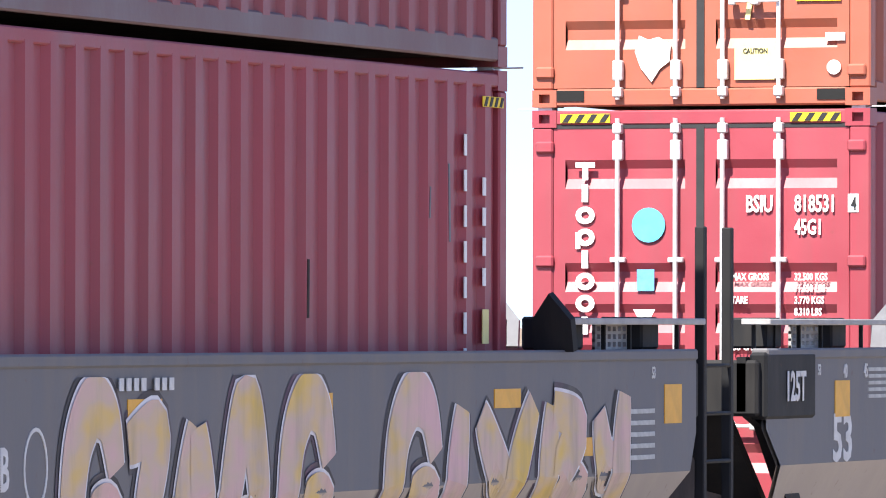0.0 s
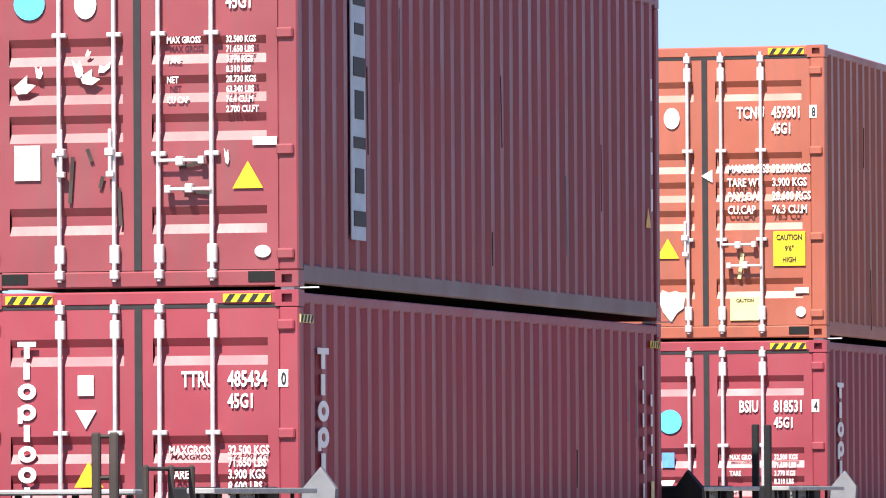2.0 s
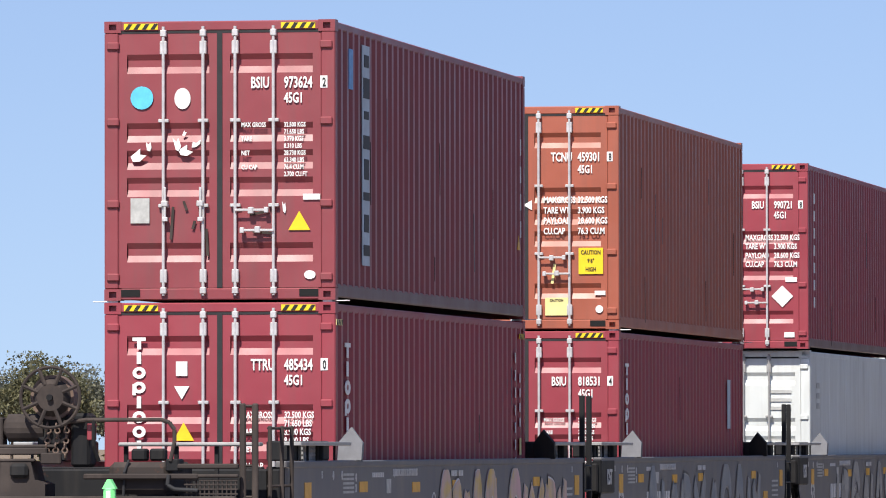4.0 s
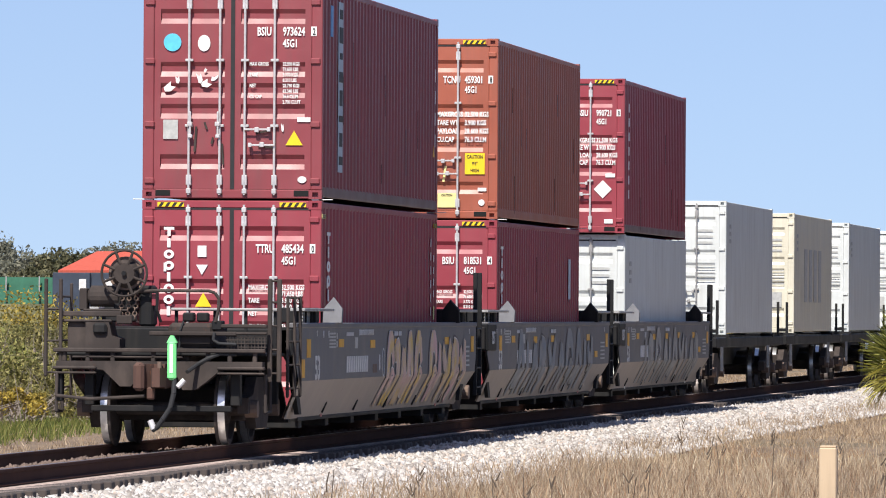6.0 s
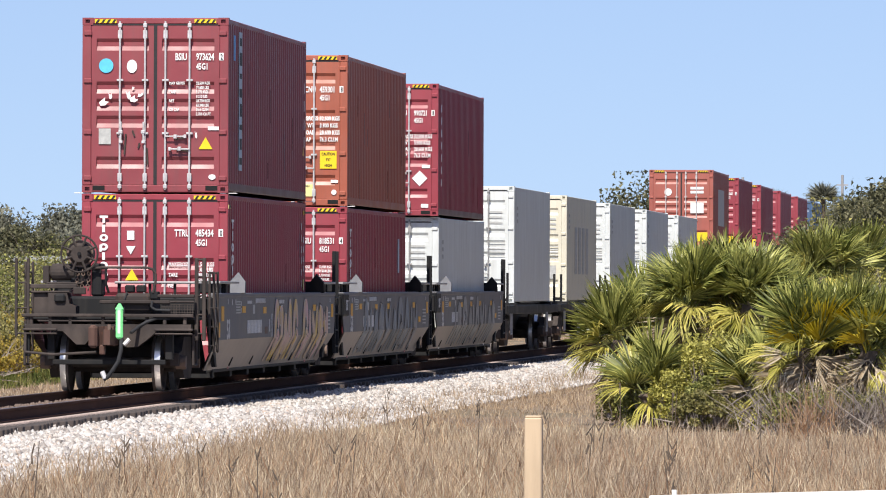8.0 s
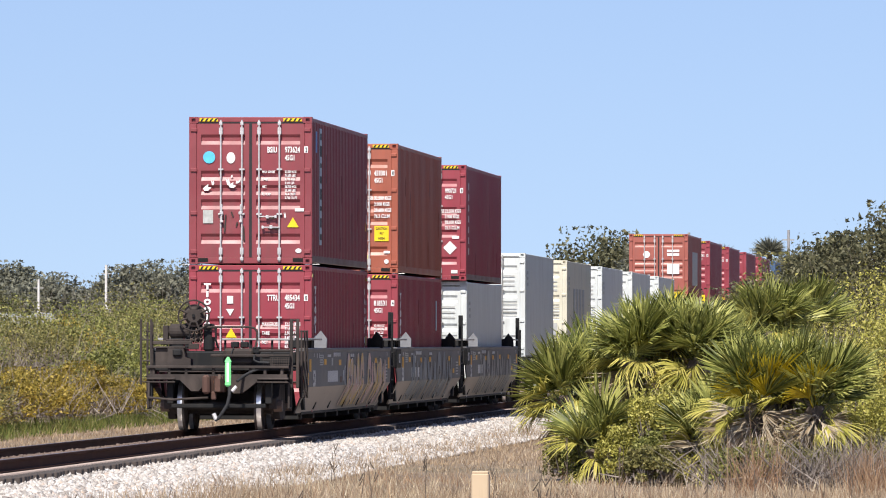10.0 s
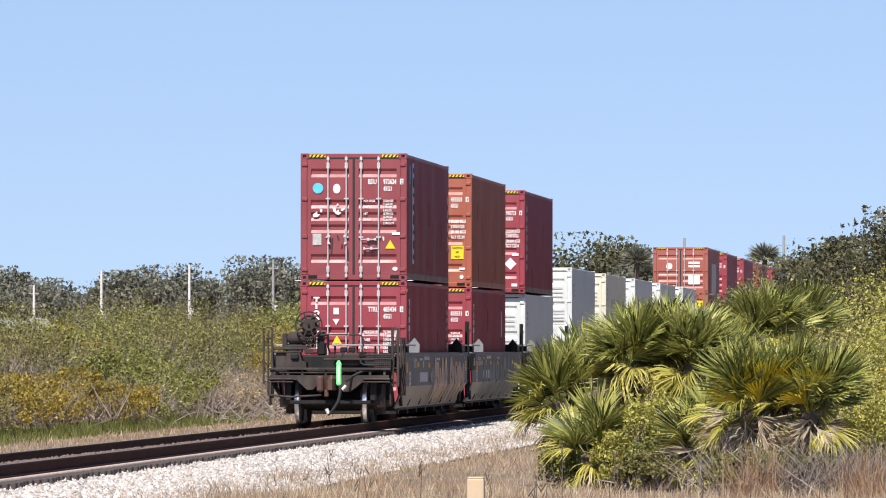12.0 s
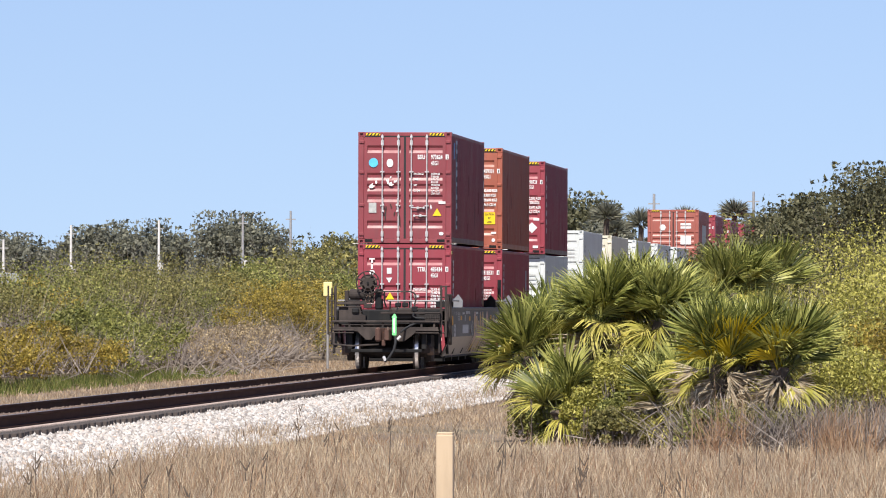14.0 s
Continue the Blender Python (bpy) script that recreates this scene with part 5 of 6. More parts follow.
M_LEAF_TAN = foliage("dry_tan_scrub_leaves", (0.18, 0.13, 0.075), (0.40, 0.31, 0.19), (0.60, 0.48, 0.31))
M_LEAF_DARK = foliage("dark_oak_leaves", (0.055, 0.058, 0.034), (0.125, 0.125, 0.070), (0.23, 0.215, 0.125))
# haze of the distance put into the leaf colour: lighter and greyer
M_LEAF_HAZED = foliage("hazed_far_leaves", (0.115, 0.122, 0.100), (0.195, 0.198, 0.155), (0.27, 0.265, 0.205))
M_PALM = foliage("palmetto_blades", (0.026, 0.038, 0.012), (0.215, 0.245, 0.062), (0.60, 0.58, 0.18), 0.40, 0.28, each=True)
M_PALM_LOW = foliage("ageing_palmetto_blades", (0.14, 0.14, 0.03), (0.46, 0.43, 0.085), (0.74, 0.64, 0.20), 0.45, 0.3, each=True)
M_PALM_YELLOW = foliage("yellow_palmetto_blades", (0.45, 0.34, 0.02), (0.68, 0.53, 0.03), (0.78, 0.64, 0.08), 0.45, each=True)
M_PALM_DEAD = foliage("dead_palmetto_blades", (0.20, 0.14, 0.085), (0.46, 0.37, 0.26), (0.66, 0.57, 0.45), 0.8, 0.15, each=True)
M_STRAW = foliage("dry_grass_blades", (0.227, 0.155, 0.105), (0.437, 0.328, 0.231), (0.605, 0.487, 0.370), 0.85, 0.25)
M_BLEACHED = foliage("bleached_grass_blades", (0.386, 0.302, 0.210), (0.571, 0.470, 0.344), (0.689, 0.596, 0.462), 0.85, 0.25)
M_SEDGE = foliage("reddish_sedge_blades", (0.22, 0.12, 0.075), (0.38, 0.24, 0.15), (0.52, 0.38, 0.25), 0.8, 0.25)
M_TURF = foliage("green_turf_blades", (0.06, 0.09, 0.02), (0.14, 0.17, 0.045), (0.28, 0.27, 0.09), 0.7, 0.25)
M_TWIG = plain("grey_bare_twigs", (0.25, 0.21, 0.18), 0.9, 0, 0.3, 8)
M_BARK = plain("brown_bark", (0.10, 0.075, 0.055), 0.95, 0, 0.35, 10)


def leaves(centre, radii, n, size, clumps, g, flat=0.48, low=-0.5):
    """Loose leaves gathered in clumps over an uneven rounded form."""
    d = g.normal(size=(clumps, 3))
    d /= np.linalg.norm(d, axis=1)[:, None]
    d[:, 2] = np.where(d[:, 2] < low, -d[:, 2] * 0.6, d[:, 2])
    r = g.uniform(0.45, 1.0, clumps) ** 0.6
    C = d * r[:, None] * np.array(radii)
    k = np.minimum((g.uniform(0, 1, n) ** 1.15 * clumps).astype(int), clumps - 1)
    spread = np.array(radii).min() * 0.26
    P = C[k] + np.clip(g.normal(size=(n, 3)), -1.5, 1.5) * spread * np.array([1, 1, 0.75]) * g.uniform(0.4, 1.1, clumps)[k][:, None]
    P += np.array(centre)
    P[:, 2] = np.maximum(P[:, 2], GROUND + 0.03)
    a = g.normal(size=(n, 3))
    a /= np.linalg.norm(a, axis=1)[:, None]
    b = np.cross(a, g.normal(size=(n, 3)))
    b /= np.linalg.norm(b, axis=1)[:, None]
    s = size * g.uniform(0.5, 1.35, n)[:, None]
    return np.stack([P - a * s * 0.6 - b * s * flat, P + b * s * flat * 1.2, P + a * s], 1)


def blades(base, tip, width, g):
    """Thin triangles from base points to tips."""
    side = np.cross(tip - base, g.normal(size=base.shape))
    side /= np.linalg.norm(side, axis=1)[:, None] + 1e-9
    return np.stack([base - side * width[:, None], base + side * width[:, None], tip], 1)


def limbs(base, height, spread, g, n=7, r=0.12):
    """A leaning trunk that forks into tapered limbs."""
    s = Shape()
    base = Vector(base)
    fork = base + Vector((g.uniform(-0.2, 0.2), g.uniform(-0.2, 0.2), height * 0.35))
    s.rod(base - Vector((0, 0, 0.1)), fork, r, 8, r * 0.75)
    for i in range(n):
        a = 2 * math.pi * i / n + g.uniform(-0.4, 0.4)
        mid = fork + Vector((math.cos(a) * spread * 0.4, math.sin(a) * spread * 0.4, height * g.uniform(0.15, 0.3)))
        end = mid + Vector((math.cos(a) * spread * 0.4, math.sin(a) * spread * 0.4, height * g.uniform(0.1, 0.3)))
        s.rod(fork, mid, r * 0.5, 6, r * 0.32)
        s.rod(mid, end, r * 0.32, 5, r * 0.1)
    return s


def bush(where, radii, mat, label, n, size, seed, category="bush", group="trackside bushes", twigs=60):
    g = np.random.default_rng(seed)
    x, y = where[0], where[1]
    ob = thing("bush" if category == "bush" else "tree", label, category, group=group)
    ob.matrix_basis = pose(x, y, GROUND - 0.05)
    h = radii[2]
    def local(V):
        return V - np.array([x, y, GROUND - 0.05])
    part("crown", soup("crown", local(leaves((x, y, GROUND + h * 0.95), radii, n, size, 46, g))), mat, ob)
    part("stem", limbs((0, 0, 0), h * 1.5, radii[0], g, 7, 0.05 if category == "bush" else 0.16), M_BARK, ob)
    if twigs:
        b = g.uniform(-1, 1, (twigs, 3)) * np.array([radii[0] * 0.7, radii[1] * 0.7, 0]) + np.array([0, 0, h * 0.5])
        t = b + g.normal(size=(twigs, 3)) * np.array([0.5, 0.5, 0.3]) * radii[0] * 0.5 + np.array([0, 0, h * 0.9])
        part("brushwood", soup("brushwood", blades(b, t, np.full(twigs, 0.014 * max(1, size / 0.07)), g)), M_TWIG, ob, "bare grey twigs")
    return ob


# scrub along the far side of the track
kinds = [(M_LEAF_OLIVE, "olive-green scrub bush behind the railway"), (M_LEAF_GREEN, "green leafy scrub bush behind the railway"),
         (M_LEAF_YELLOW, "yellow-leaved scrub bush behind the railway"), (M_LEAF_OLIVE, "dusty olive scrub bush behind the railway"), (M_LEAF_TAN, "half-bare tan scrub bush behind the railway")]
rb = random.Random(11)
y = 104.0
i = 0
while y < 330:
    h = float(np.interp(y, [104, 130, 150, 190, 240, 330], [0.80, 0.92, 1.10, 1.45, 2.05, 2.4]))
    for row in range(2):
        k = (i * 2 + row * 3 + rb.randrange(3)) % 4
        if 160 < y < 192 and row == 0:
            k = 2
        if 192 <= y < 212 and row == 0:
            k = 1
        if 212 <= y < 246 and row == 0:
            k = 4
        hh = h * rb.uniform(0.6, 1.0) * (1.12 if row else 0.72)
        bx = TRACK_X - 8.3 - row * 3.6 - rb.uniform(0, 1.6) - max(0, (140 - y) * 0.05)
        if k == 4:
            hh *= 0.62
        full = (8200 if row == 0 else 6400) if y < 270 else 4600
        bush((bx, y + rb.uniform(-1, 1)), (rb.uniform(1.7, 2.5), rb.uniform(1.9, 2.7), hh), kinds[k][0], kinds[k][1], full // 3 if k == 4 else full, 0.052 if y < 270 else 0.075, 100 + i * 2 + row, twigs=900 if k == 4 else 260)
    y += 3.7 if y < 270 else 5.5
    i += 1

# darker trees and bare scrub farther behind
for k, (az, d, h) in enumerate([(-5.0, 330, 2.5), (-5.2, 345, 2.6), (-5.45, 340, 2.3), (-4.7, 320, 2.2), (-5.75, 350, 1.9), (-4.4, 330, 2.2), (-7.05, 380, 2.0), (-8.4, 330, 2.0), (-9.2, 350, 1.8)]):
    p = at_bearing(az, d)
    bush(p, (3.0, 3.0, h), M_LEAF_DARK if k % 2 else M_LEAF_OLIVE, "dark green scrub tree behind the bushes", 2600, 0.16, 300 + k, "tree", "scrub trees", 30)
gb = np.random.default_rng(77)
for k in range(12):
    p = at_bearing(-7.9 + k * 0.22 + gb.uniform(-0.1, 0.1), gb.uniform(340, 430))
    n = 900
    b = gb.normal(size=(n, 3)) * np.array([1.1, 1.1, 0]) + np.array([0, 0, 0.2])
    t = b * 1.0 + gb.normal(size=(n, 3)) * np.array([1.5, 1.5, 0.9]) + np.array([0, 0, gb.uniform(1.6, 3.2)])
    ob = thing("bare_shrub", "leafless grey shrub of fine twigs", "shrub", pose(*p), group="bare shrubs")
    part("brushwood", soup("brushwood", blades(b, t, np.full(n, 0.022), gb)), M_TWIG, ob)
    part("stem", limbs((0, 0, 0), 3.0, 1.6, gb, 8, 0.06), M_TWIG, ob)

# the far line of trees
gt = np.random.default_rng(21)
az, k = -13.2, 0
while az < -0.4:
    d = gt.uniform(850, 1000) if az < -4.2 else gt.uniform(470, 580)
    top = (0.0116 if az < -4.2 else 0.0075 if az < -3.4 else 0.0138) * d + 1.9
    h = top * gt.uniform(0.60, 1.04)
    p = at_bearing(az, d)
    g = np.random.default_rng(500 + k)
    ob = thing("tree", "dull green oak in the distant tree line", "tree", pose(*p), group="distant trees")
    R = gt.uniform(4.6, 7.2) if az < -4.2 else gt.uniform(3.2, 5.0)
    part("crown", soup("crown", leaves((0, 0, h * 0.56 + GROUND), (R, R, h * 0.48), 13000, 0.24 if az < -4.2 else 0.17, 70, g, 0.9) - np.array([0, 0, GROUND])), (M_LEAF_HAZED, M_LEAF_DARK, M_LEAF_HAZED)[k % 3], ob)
    part("trunk", limbs((0, 0, 0), h * 0.9, R, g, 7, 0.22), M_BARK, ob)
    az += gt.uniform(0.24, 0.42)
    k += 1

# large oaks and yellow-green scrub beyond the palmettos
for k, (az, d, r, h, mat) in enumerate([(-0.75, 205, 2.8, 3.45, M_LEAF_DARK), (-1.2, 215, 2.5, 3.1, M_LEAF_DARK), (-1.55, 225, 2.3, 2.75, M_LEAF_DARK), (-0.3, 210, 3.0, 3.6, M_LEAF_DARK),
                                       (-1.85, 235, 2.0, 2.5, M_LEAF_OLIVE), (-2.15, 240, 1.7, 1.9, M_LEAF_DARK)]):
    p = at_bearing(az, d)
    bush(p, (r, r, h * 1.02), mat, "dense dark green oak beyond the palmettos", 20000, 0.085, 400 + k, "tree", "oaks beyond palmettos", 90)
# unseen oaks, added beside the track to keep light off the containers' sides
shading_oak = bush(at_bearing(1.6, 150), (4.2, 4.2, 5.0), M_LEAF_DARK, "dense dark green oak added out of view to shade the train", 9000, 0.16, 490, "tree", "oaks in the wood", 0)
rw = random.Random(8)
for k in range(60):
    x, y = 4.5 + rw.uniform(0, 5) + 5.0 * (k % 2), 155 + 8.0 * (k // 2) + rw.uniform(-2, 2)
    copy_thing(shading_oak, pose(x, y, GROUND - 0.05, 0, 0, rw.uniform(0, 360)))
for k, (az, d, r, h, mat) in enumerate([(-0.85, 128, 1.8, 1.85, M_LEAF_LIME), (-1.25, 126, 1.6, 1.75, M_LEAF_LIME), (-1.6, 128, 1.3, 1.5, M_LEAF_OLIVE), (-0.5, 138, 1.9, 1.95, M_LEAF_OLIVE), (-1.0, 118, 1.3, 1.25, M_LEAF_LIME), (-1.4, 117, 1.2, 1.15, M_LEAF_LIME), (-0.55, 119, 1.5, 1.3, M_LEAF_LIME), (-2.5, 110.5, 0.7, 0.8, M_LEAF_LIME), (-3.05, 108.8, 0.6, 0.5, M_LEAF_LIME),
                                       (-1.95, 150, 1.4, 1.2, M_LEAF_OLIVE), (-1.05, 165, 1.9, 1.6, M_LEAF_OLIVE), (-2.35, 128, 1.0, 0.85, M_LEAF_GREEN), (-0.65, 116, 1.3, 1.0, M_LEAF_YELLOW), (-1.35, 110, 0.9, 0.95, M_LEAF_LIME), (-1.1, 109, 0.8, 0.7, M_LEAF_LIME), (-1.62, 112, 0.8, 1.05, M_LEAF_LIME),
                                       (-2.86, 108.5, 0.42, 0.78, M_LEAF_LIME), (-2.68, 108.2, 0.36, 0.70, M_LEAF_LIME), (-2.50, 109, 0.42, 0.85, M_LEAF_GREEN), (-3.3, 110.0, 0.45, 0.55, M_LEAF_GREEN), (-3.05, 109.5, 0.42, 0.72, M_LEAF_LIME), (-3.18, 108.6, 0.32, 0.45, M_LEAF_LIME), (-3.56, 110.8, 0.38, 0.42, M_LEAF_OLIVE), (-3.44, 110.4, 0.34, 0.5, M_LEAF_GREEN), (-2.40, 107.6, 0.36, 0.60, M_LEAF_LIME), (-2.94, 107.9, 0.3, 0.42, M_LEAF_GREEN), (-2.05, 105.5, 0.6, 0.36, M_LEAF_OLIVE), (-1.6, 106, 0.55, 0.4, M_LEAF_OLIVE), (-2.75, 109.5, 0.6, 0.6, M_LEAF_OLIVE), (-3.12, 109.5, 0.6, 0.42, M_LEAF_OLIVE), (-2.95, 107, 0.5, 0.3, M_LEAF_OLIVE), (-2.2, 104.5, 0.5, 0.33, M_LEAF_GREEN), (-1.75, 105, 0.6, 0.35, M_LEAF_OLIVE), (-1.3, 106, 0.6, 0.4, M_LEAF_OLIVE)]):
    p = at_bearing(az, d)
    bush(p, (r, r, h), mat, "yellow-green leafy scrub among the palmettos" if mat is M_LEAF_YELLOW else "olive-green leafy scrub among the palmettos", 9000, 0.036, 430 + k, group="scrub among palmettos", twigs=220)


# palmettos
def fan(seed, blade, droop, stalk, spread=105, n=22, fold=0.45):
    """A fan leaf: a stalk along +y, then narrow pointed blades spread round its end, folded up along the middle."""
    g = np.random.default_rng(seed)
    leaf = Shape().add([(-0.011, 0, 0), (0.011, 0, 0), (0.008, stalk, 0.0), (-0.008, stalk, 0.0)], [(0, 1, 2, 3)])
    for i in range(n):
        a = radians(-spread + 2 * spread * i / (n - 1) + g.uniform(-4, 4))
        L = blade * (0.70 + 0.30 * math.cos(a * 0.8)) * g.uniform(0.82, 1.12)
        lift = fold * abs(math.sin(a))
        d = np.array([math.sin(a), math.cos(a), lift])
        d /= np.linalg.norm(d)
        s = np.cross(d, np.array([0.25 * g.normal(), 0.25 * g.normal(), 1.0]))
        s /= np.linalg.norm(s)
        o = np.array([0, stalk, 0.0])
        w = 0.0125 * blade / 0.6 * g.uniform(0.8, 1.2)
        dr = droop * g.uniform(0.6, 1.5)
        p1, p2, p3 = (o + d * L * f - np.array([0, 0, dr * L * f ** 3 * 0.8]) for f in (0.42, 0.75, 1.0))
        rows = [(o, 0.003), (p1, w), (p2, w * 0.75), (p3, 0.0015)]
        b0 = len(leaf.v)
        leaf.v += [tuple(q + s * e) for q, h in rows[1:] for e in (-h, h)]
        leaf.f += [(2, 3, b0 + 1, b0), (b0, b0 + 1, b0 + 3, b0 + 2), (b0 + 2, b0 + 3, b0 + 5, b0 + 4)]
    me = bpy.data.meshes.new("frond")
    me.from_pydata([tuple(map(float, q)) for q in leaf.v], [], leaf.f)
    return me


FANS = [fan(1, 0.62, 0.10, 0.34, 62, 34), fan(2, 0.70, 0.22, 0.40, 70, 38), fan(3, 0.58, 0.35, 0.32, 76, 36), fan(4, 0.68, 0.06, 0.44, 54, 32), fan(14, 0.64, 0.5, 0.36, 66, 34)]
LOW_FANS = [fan(5, 0.62, 0.55, 0.36, 44, 26), fan(6, 0.58, 0.8, 0.32, 38, 24), fan(7, 0.66, 0.4, 0.40, 52, 28)]
DEAD = [fan(8, 0.52, 0.05, 0.28, 13, 15, 0.9), fan(9, 0.58, 0.05, 0.20, 9, 12, 0.9), fan(10, 0.42, 0.2, 0.3, 24, 16, 0.7)]


def palmetto(where, crown, live, dead, seed, label, yellow=0):
    rnd = random.Random(seed)
    ob = thing("palmetto", label, "palm", pose(where[0], where[1], GROUND), group="palmettos")
    tr, m = Shape(), 10
    tr.add([(0.05 * math.sin(k) + (0.12 + 0.025 * (k % 2)) * math.cos(2 * math.pi * j / m), (0.12 + 0.025 * (k % 2)) * math.sin(2 * math.pi * j / m), crown * k / 12 - (0.1 if k == 0 else 0)) for k in range(13) for j in range(m)],
           [(k * m + j, k * m + (j + 1) % m, (k + 1) * m + (j + 1) % m, (k + 1) * m + j) for k in range(12) for j in range(m)])
    part("trunk", tr, M_BARK, ob, "rough fibrous trunk")
    for i in range(live):
        az, el = (i * 137.5 + rnd.uniform(-25, 25)) % 360, (rnd.uniform(58, 88), rnd.uniform(25, 62), rnd.uniform(50, 85), rnd.uniform(20, 70), rnd.uniform(-50, 12))[i % 5]
        old = el < 12
        mat = M_PALM_YELLOW if i < yellow else (M_PALM_LOW if old else M_PALM)
        if i < yellow:
            az, el = 165 + 14 * i + rnd.uniform(-8, 8), rnd.uniform(38, 60)
        m = part("frond", rnd.choice(LOW_FANS if old else FANS), mat, ob, "yellow dying frond" if i < yellow else "")
        m.matrix_basis = Matrix.Translation((rnd.uniform(-0.1, 0.1), rnd.uniform(-0.1, 0.1), crown + rnd.uniform(-0.18, 0.08))) @ Euler((radians(el), radians(rnd.uniform(-40, 40)), radians(az)), "XYZ").to_matrix().to_4x4()
    for i in range(dead):
        m = part("dead_frond", rnd.choice(DEAD), M_PALM_DEAD, ob, "hanging dry tan frond")
        m.matrix_basis = Matrix.Translation((rnd.uniform(-0.12, 0.12), rnd.uniform(-0.12, 0.12), crown + rnd.uniform(-0.35, 0.0))) @ Euler((radians(rnd.uniform(-84, -30)), radians(rnd.uniform(-90, 90)), radians(rnd.uniform(0, 360))), "XYZ").to_matrix().to_4x4()
    return ob


for k, (az, d, crown, live, dead, yel) in enumerate([
        (-3.58, 112, 1.32, 40, 10, 0), (-3.32, 113, 1.52, 40, 20, 0), (-3.08, 111, 1.84, 50, 40, 0), (-2.82, 112, 2.0, 54, 30, 0), (-2.58, 111, 1.86, 48, 40, 0), (-2.42, 113, 1.62, 34, 12, 0),
        (-2.14, 106, 1.26, 42, 46, 6), (-1.90, 106.5, 1.36, 48, 40, 0), (-1.66, 106, 1.22, 42, 46, 2), (-2.02, 120, 2.30, 34, 6, 0), (-1.78, 124, 2.25, 32, 4, 0), (-2.46, 107.4, 0.72, 20, 10, 0), (-3.36, 109.2, 0.55, 18, 6, 0)]):
    palmetto(at_bearing(az, d), crown, live, dead, 40 + k, "palmetto with green fan fronds and dry hanging ones" if dead > 6 else "green palmetto among the others", yel)

# bare twigs under the palmettos
gv = np.random.default_rng(31)
for k in range(16):
    p = at_bearing(-2.35 + k * 0.105 + gv.uniform(-0.04, 0.04), gv.uniform(104.2, 105.4))
    n = 130
    b = gv.normal(size=(n, 3)) * np.array([0.22, 0.22, 0])
    t = b + gv.normal(size=(n, 3)) * np.array([0.45, 0.45, 0.16]) + np.array([0, 0, gv.uniform(0.4, 0.75)])
    ob = thing("bare_shrub", "tangle of bare grey twigs under the palmettos", "shrub", pose(*p), group="twig tangles")
    part("brushwood", soup("brushwood", blades(b, t, np.full(n, 0.010), gv)), M_TWIG, ob)

# distant cabbage palms
for k, (az, d, h) in enumerate([(-3.05, 430, 7.6), (-2.78, 440, 7.3), (-2.44, 450, 7.6), (-2.06, 440, 7.9), (-1.88, 455, 7.2), (-2.98, 450, 7.0)]):
    g = np.random.default_rng(800 + k)
    p = at_bearing(az, d)
    ob = thing("cabbage_palm", "tall distant palm with round grey-green crown", "palm", pose(*p), group="distant palms")
    part("trunk", Shape().rod((0, 0, -0.1), (0.2, 0, h - 0.6), 0.2, 8, 0.16), M_BARK, ob)
    n = 420
    d3 = g.normal(size=(n, 3))
    d3 /= np.linalg.norm(d3, axis=1)[:, None]
    d3[:, 2] = np.where(d3[:, 2] < -0.35, -d3[:, 2], d3[:, 2])
    b = np.tile(np.array([[0.2, 0, h - 0.5]]), (n, 1)) + d3 * 0.35
    part("crown", soup("crown", blades(b, b + d3 * g.uniform(0.5, 1.0, (n, 1)) * np.array([1, 1, 0.8]), np.full(n, 0.06), g)), M_LEAF_HAZED, ob)


# grass
def grass(name, label, n, x0, x1, y0, y1, h0, h1, mat, seed, width=0.009, clump=0.55, left=-99.0, right=99.0):
    g = np.random.default_rng(seed)
    m = int(n * 1.0)
    X, Y = g.uniform(x0, x1, m), y0 + (y1 - y0) * g.uniform(0, 1, m) ** 1.25
    tuft = np.array([noise.noise(Vector((float(a) * 0.9, float(c) * 0.5, 3.0))) for a, c in zip(X[: m // 8], Y[: m // 8])])
    keep = np.where(tuft > -0.15)[0]
    root = keep[g.integers(0, len(keep), m)]
    some = g.uniform(0, 1, m) < clump
    X = np.where(some, X[root] + g.normal(size=m) * 0.10, X)
    Y = np.where(some, Y[root] + g.normal(size=m) * 0.14, Y)
    az = np.degrees(np.arctan2(X, Y))
    ok = (az > left) & (az < right)
    X, Y = X[ok], Y[ok]
    n = len(X)
    Z = np.array([max(ground_z(float(a), float(c)), bed_z(float(a)) if -19 < a < -10.6 else -9) for a, c in zip(X, Y)]) - 0.02
    base = np.stack([X, Y, Z], 1)
    tall = g.uniform(h0, h1, n) * (0.6 + 0.8 * g.uniform(0, 1, n) ** 2)
    tip = base + np.stack([g.normal(size=n) * 0.34 * tall, g.normal(size=n) * 0.34 * tall, tall], 1)
    return tagged(part(name, soup(name, blades(base, tip, g.uniform(0.5, 1.3, n) * width, g)), mat, None), label, "grass", kind="stuff")


grass("dry_grass", "tall dry straw-coloured grass in the field", 120000, TRACK_X + 4.7, 2.0, 58, 100, 0.12, 0.34, M_STRAW, 1, left=-9.5, right=0.2)
grass("dry_grass", "short dry straw-coloured grass beyond the field", 90000, TRACK_X + 4.5, 0.0, 96, 230, 0.05, 0.15, M_STRAW, 2, left=-9.5, right=0.2)
grass("dry_grass", "pale bleached tufts of grass in the field", 42000, TRACK_X + 4.9, 2.0, 58, 106, 0.10, 0.30, M_BLEACHED, 7, 0.010, 0.97, left=-9.5, right=0.2)
grass("brown_grass", "low brown dead grass in the field", 18000, TRACK_X + 4.9, 2.0, 58, 112, 0.08, 0.26, M_SEDGE, 8, 0.009, 0.97, -9.5, 0.2)
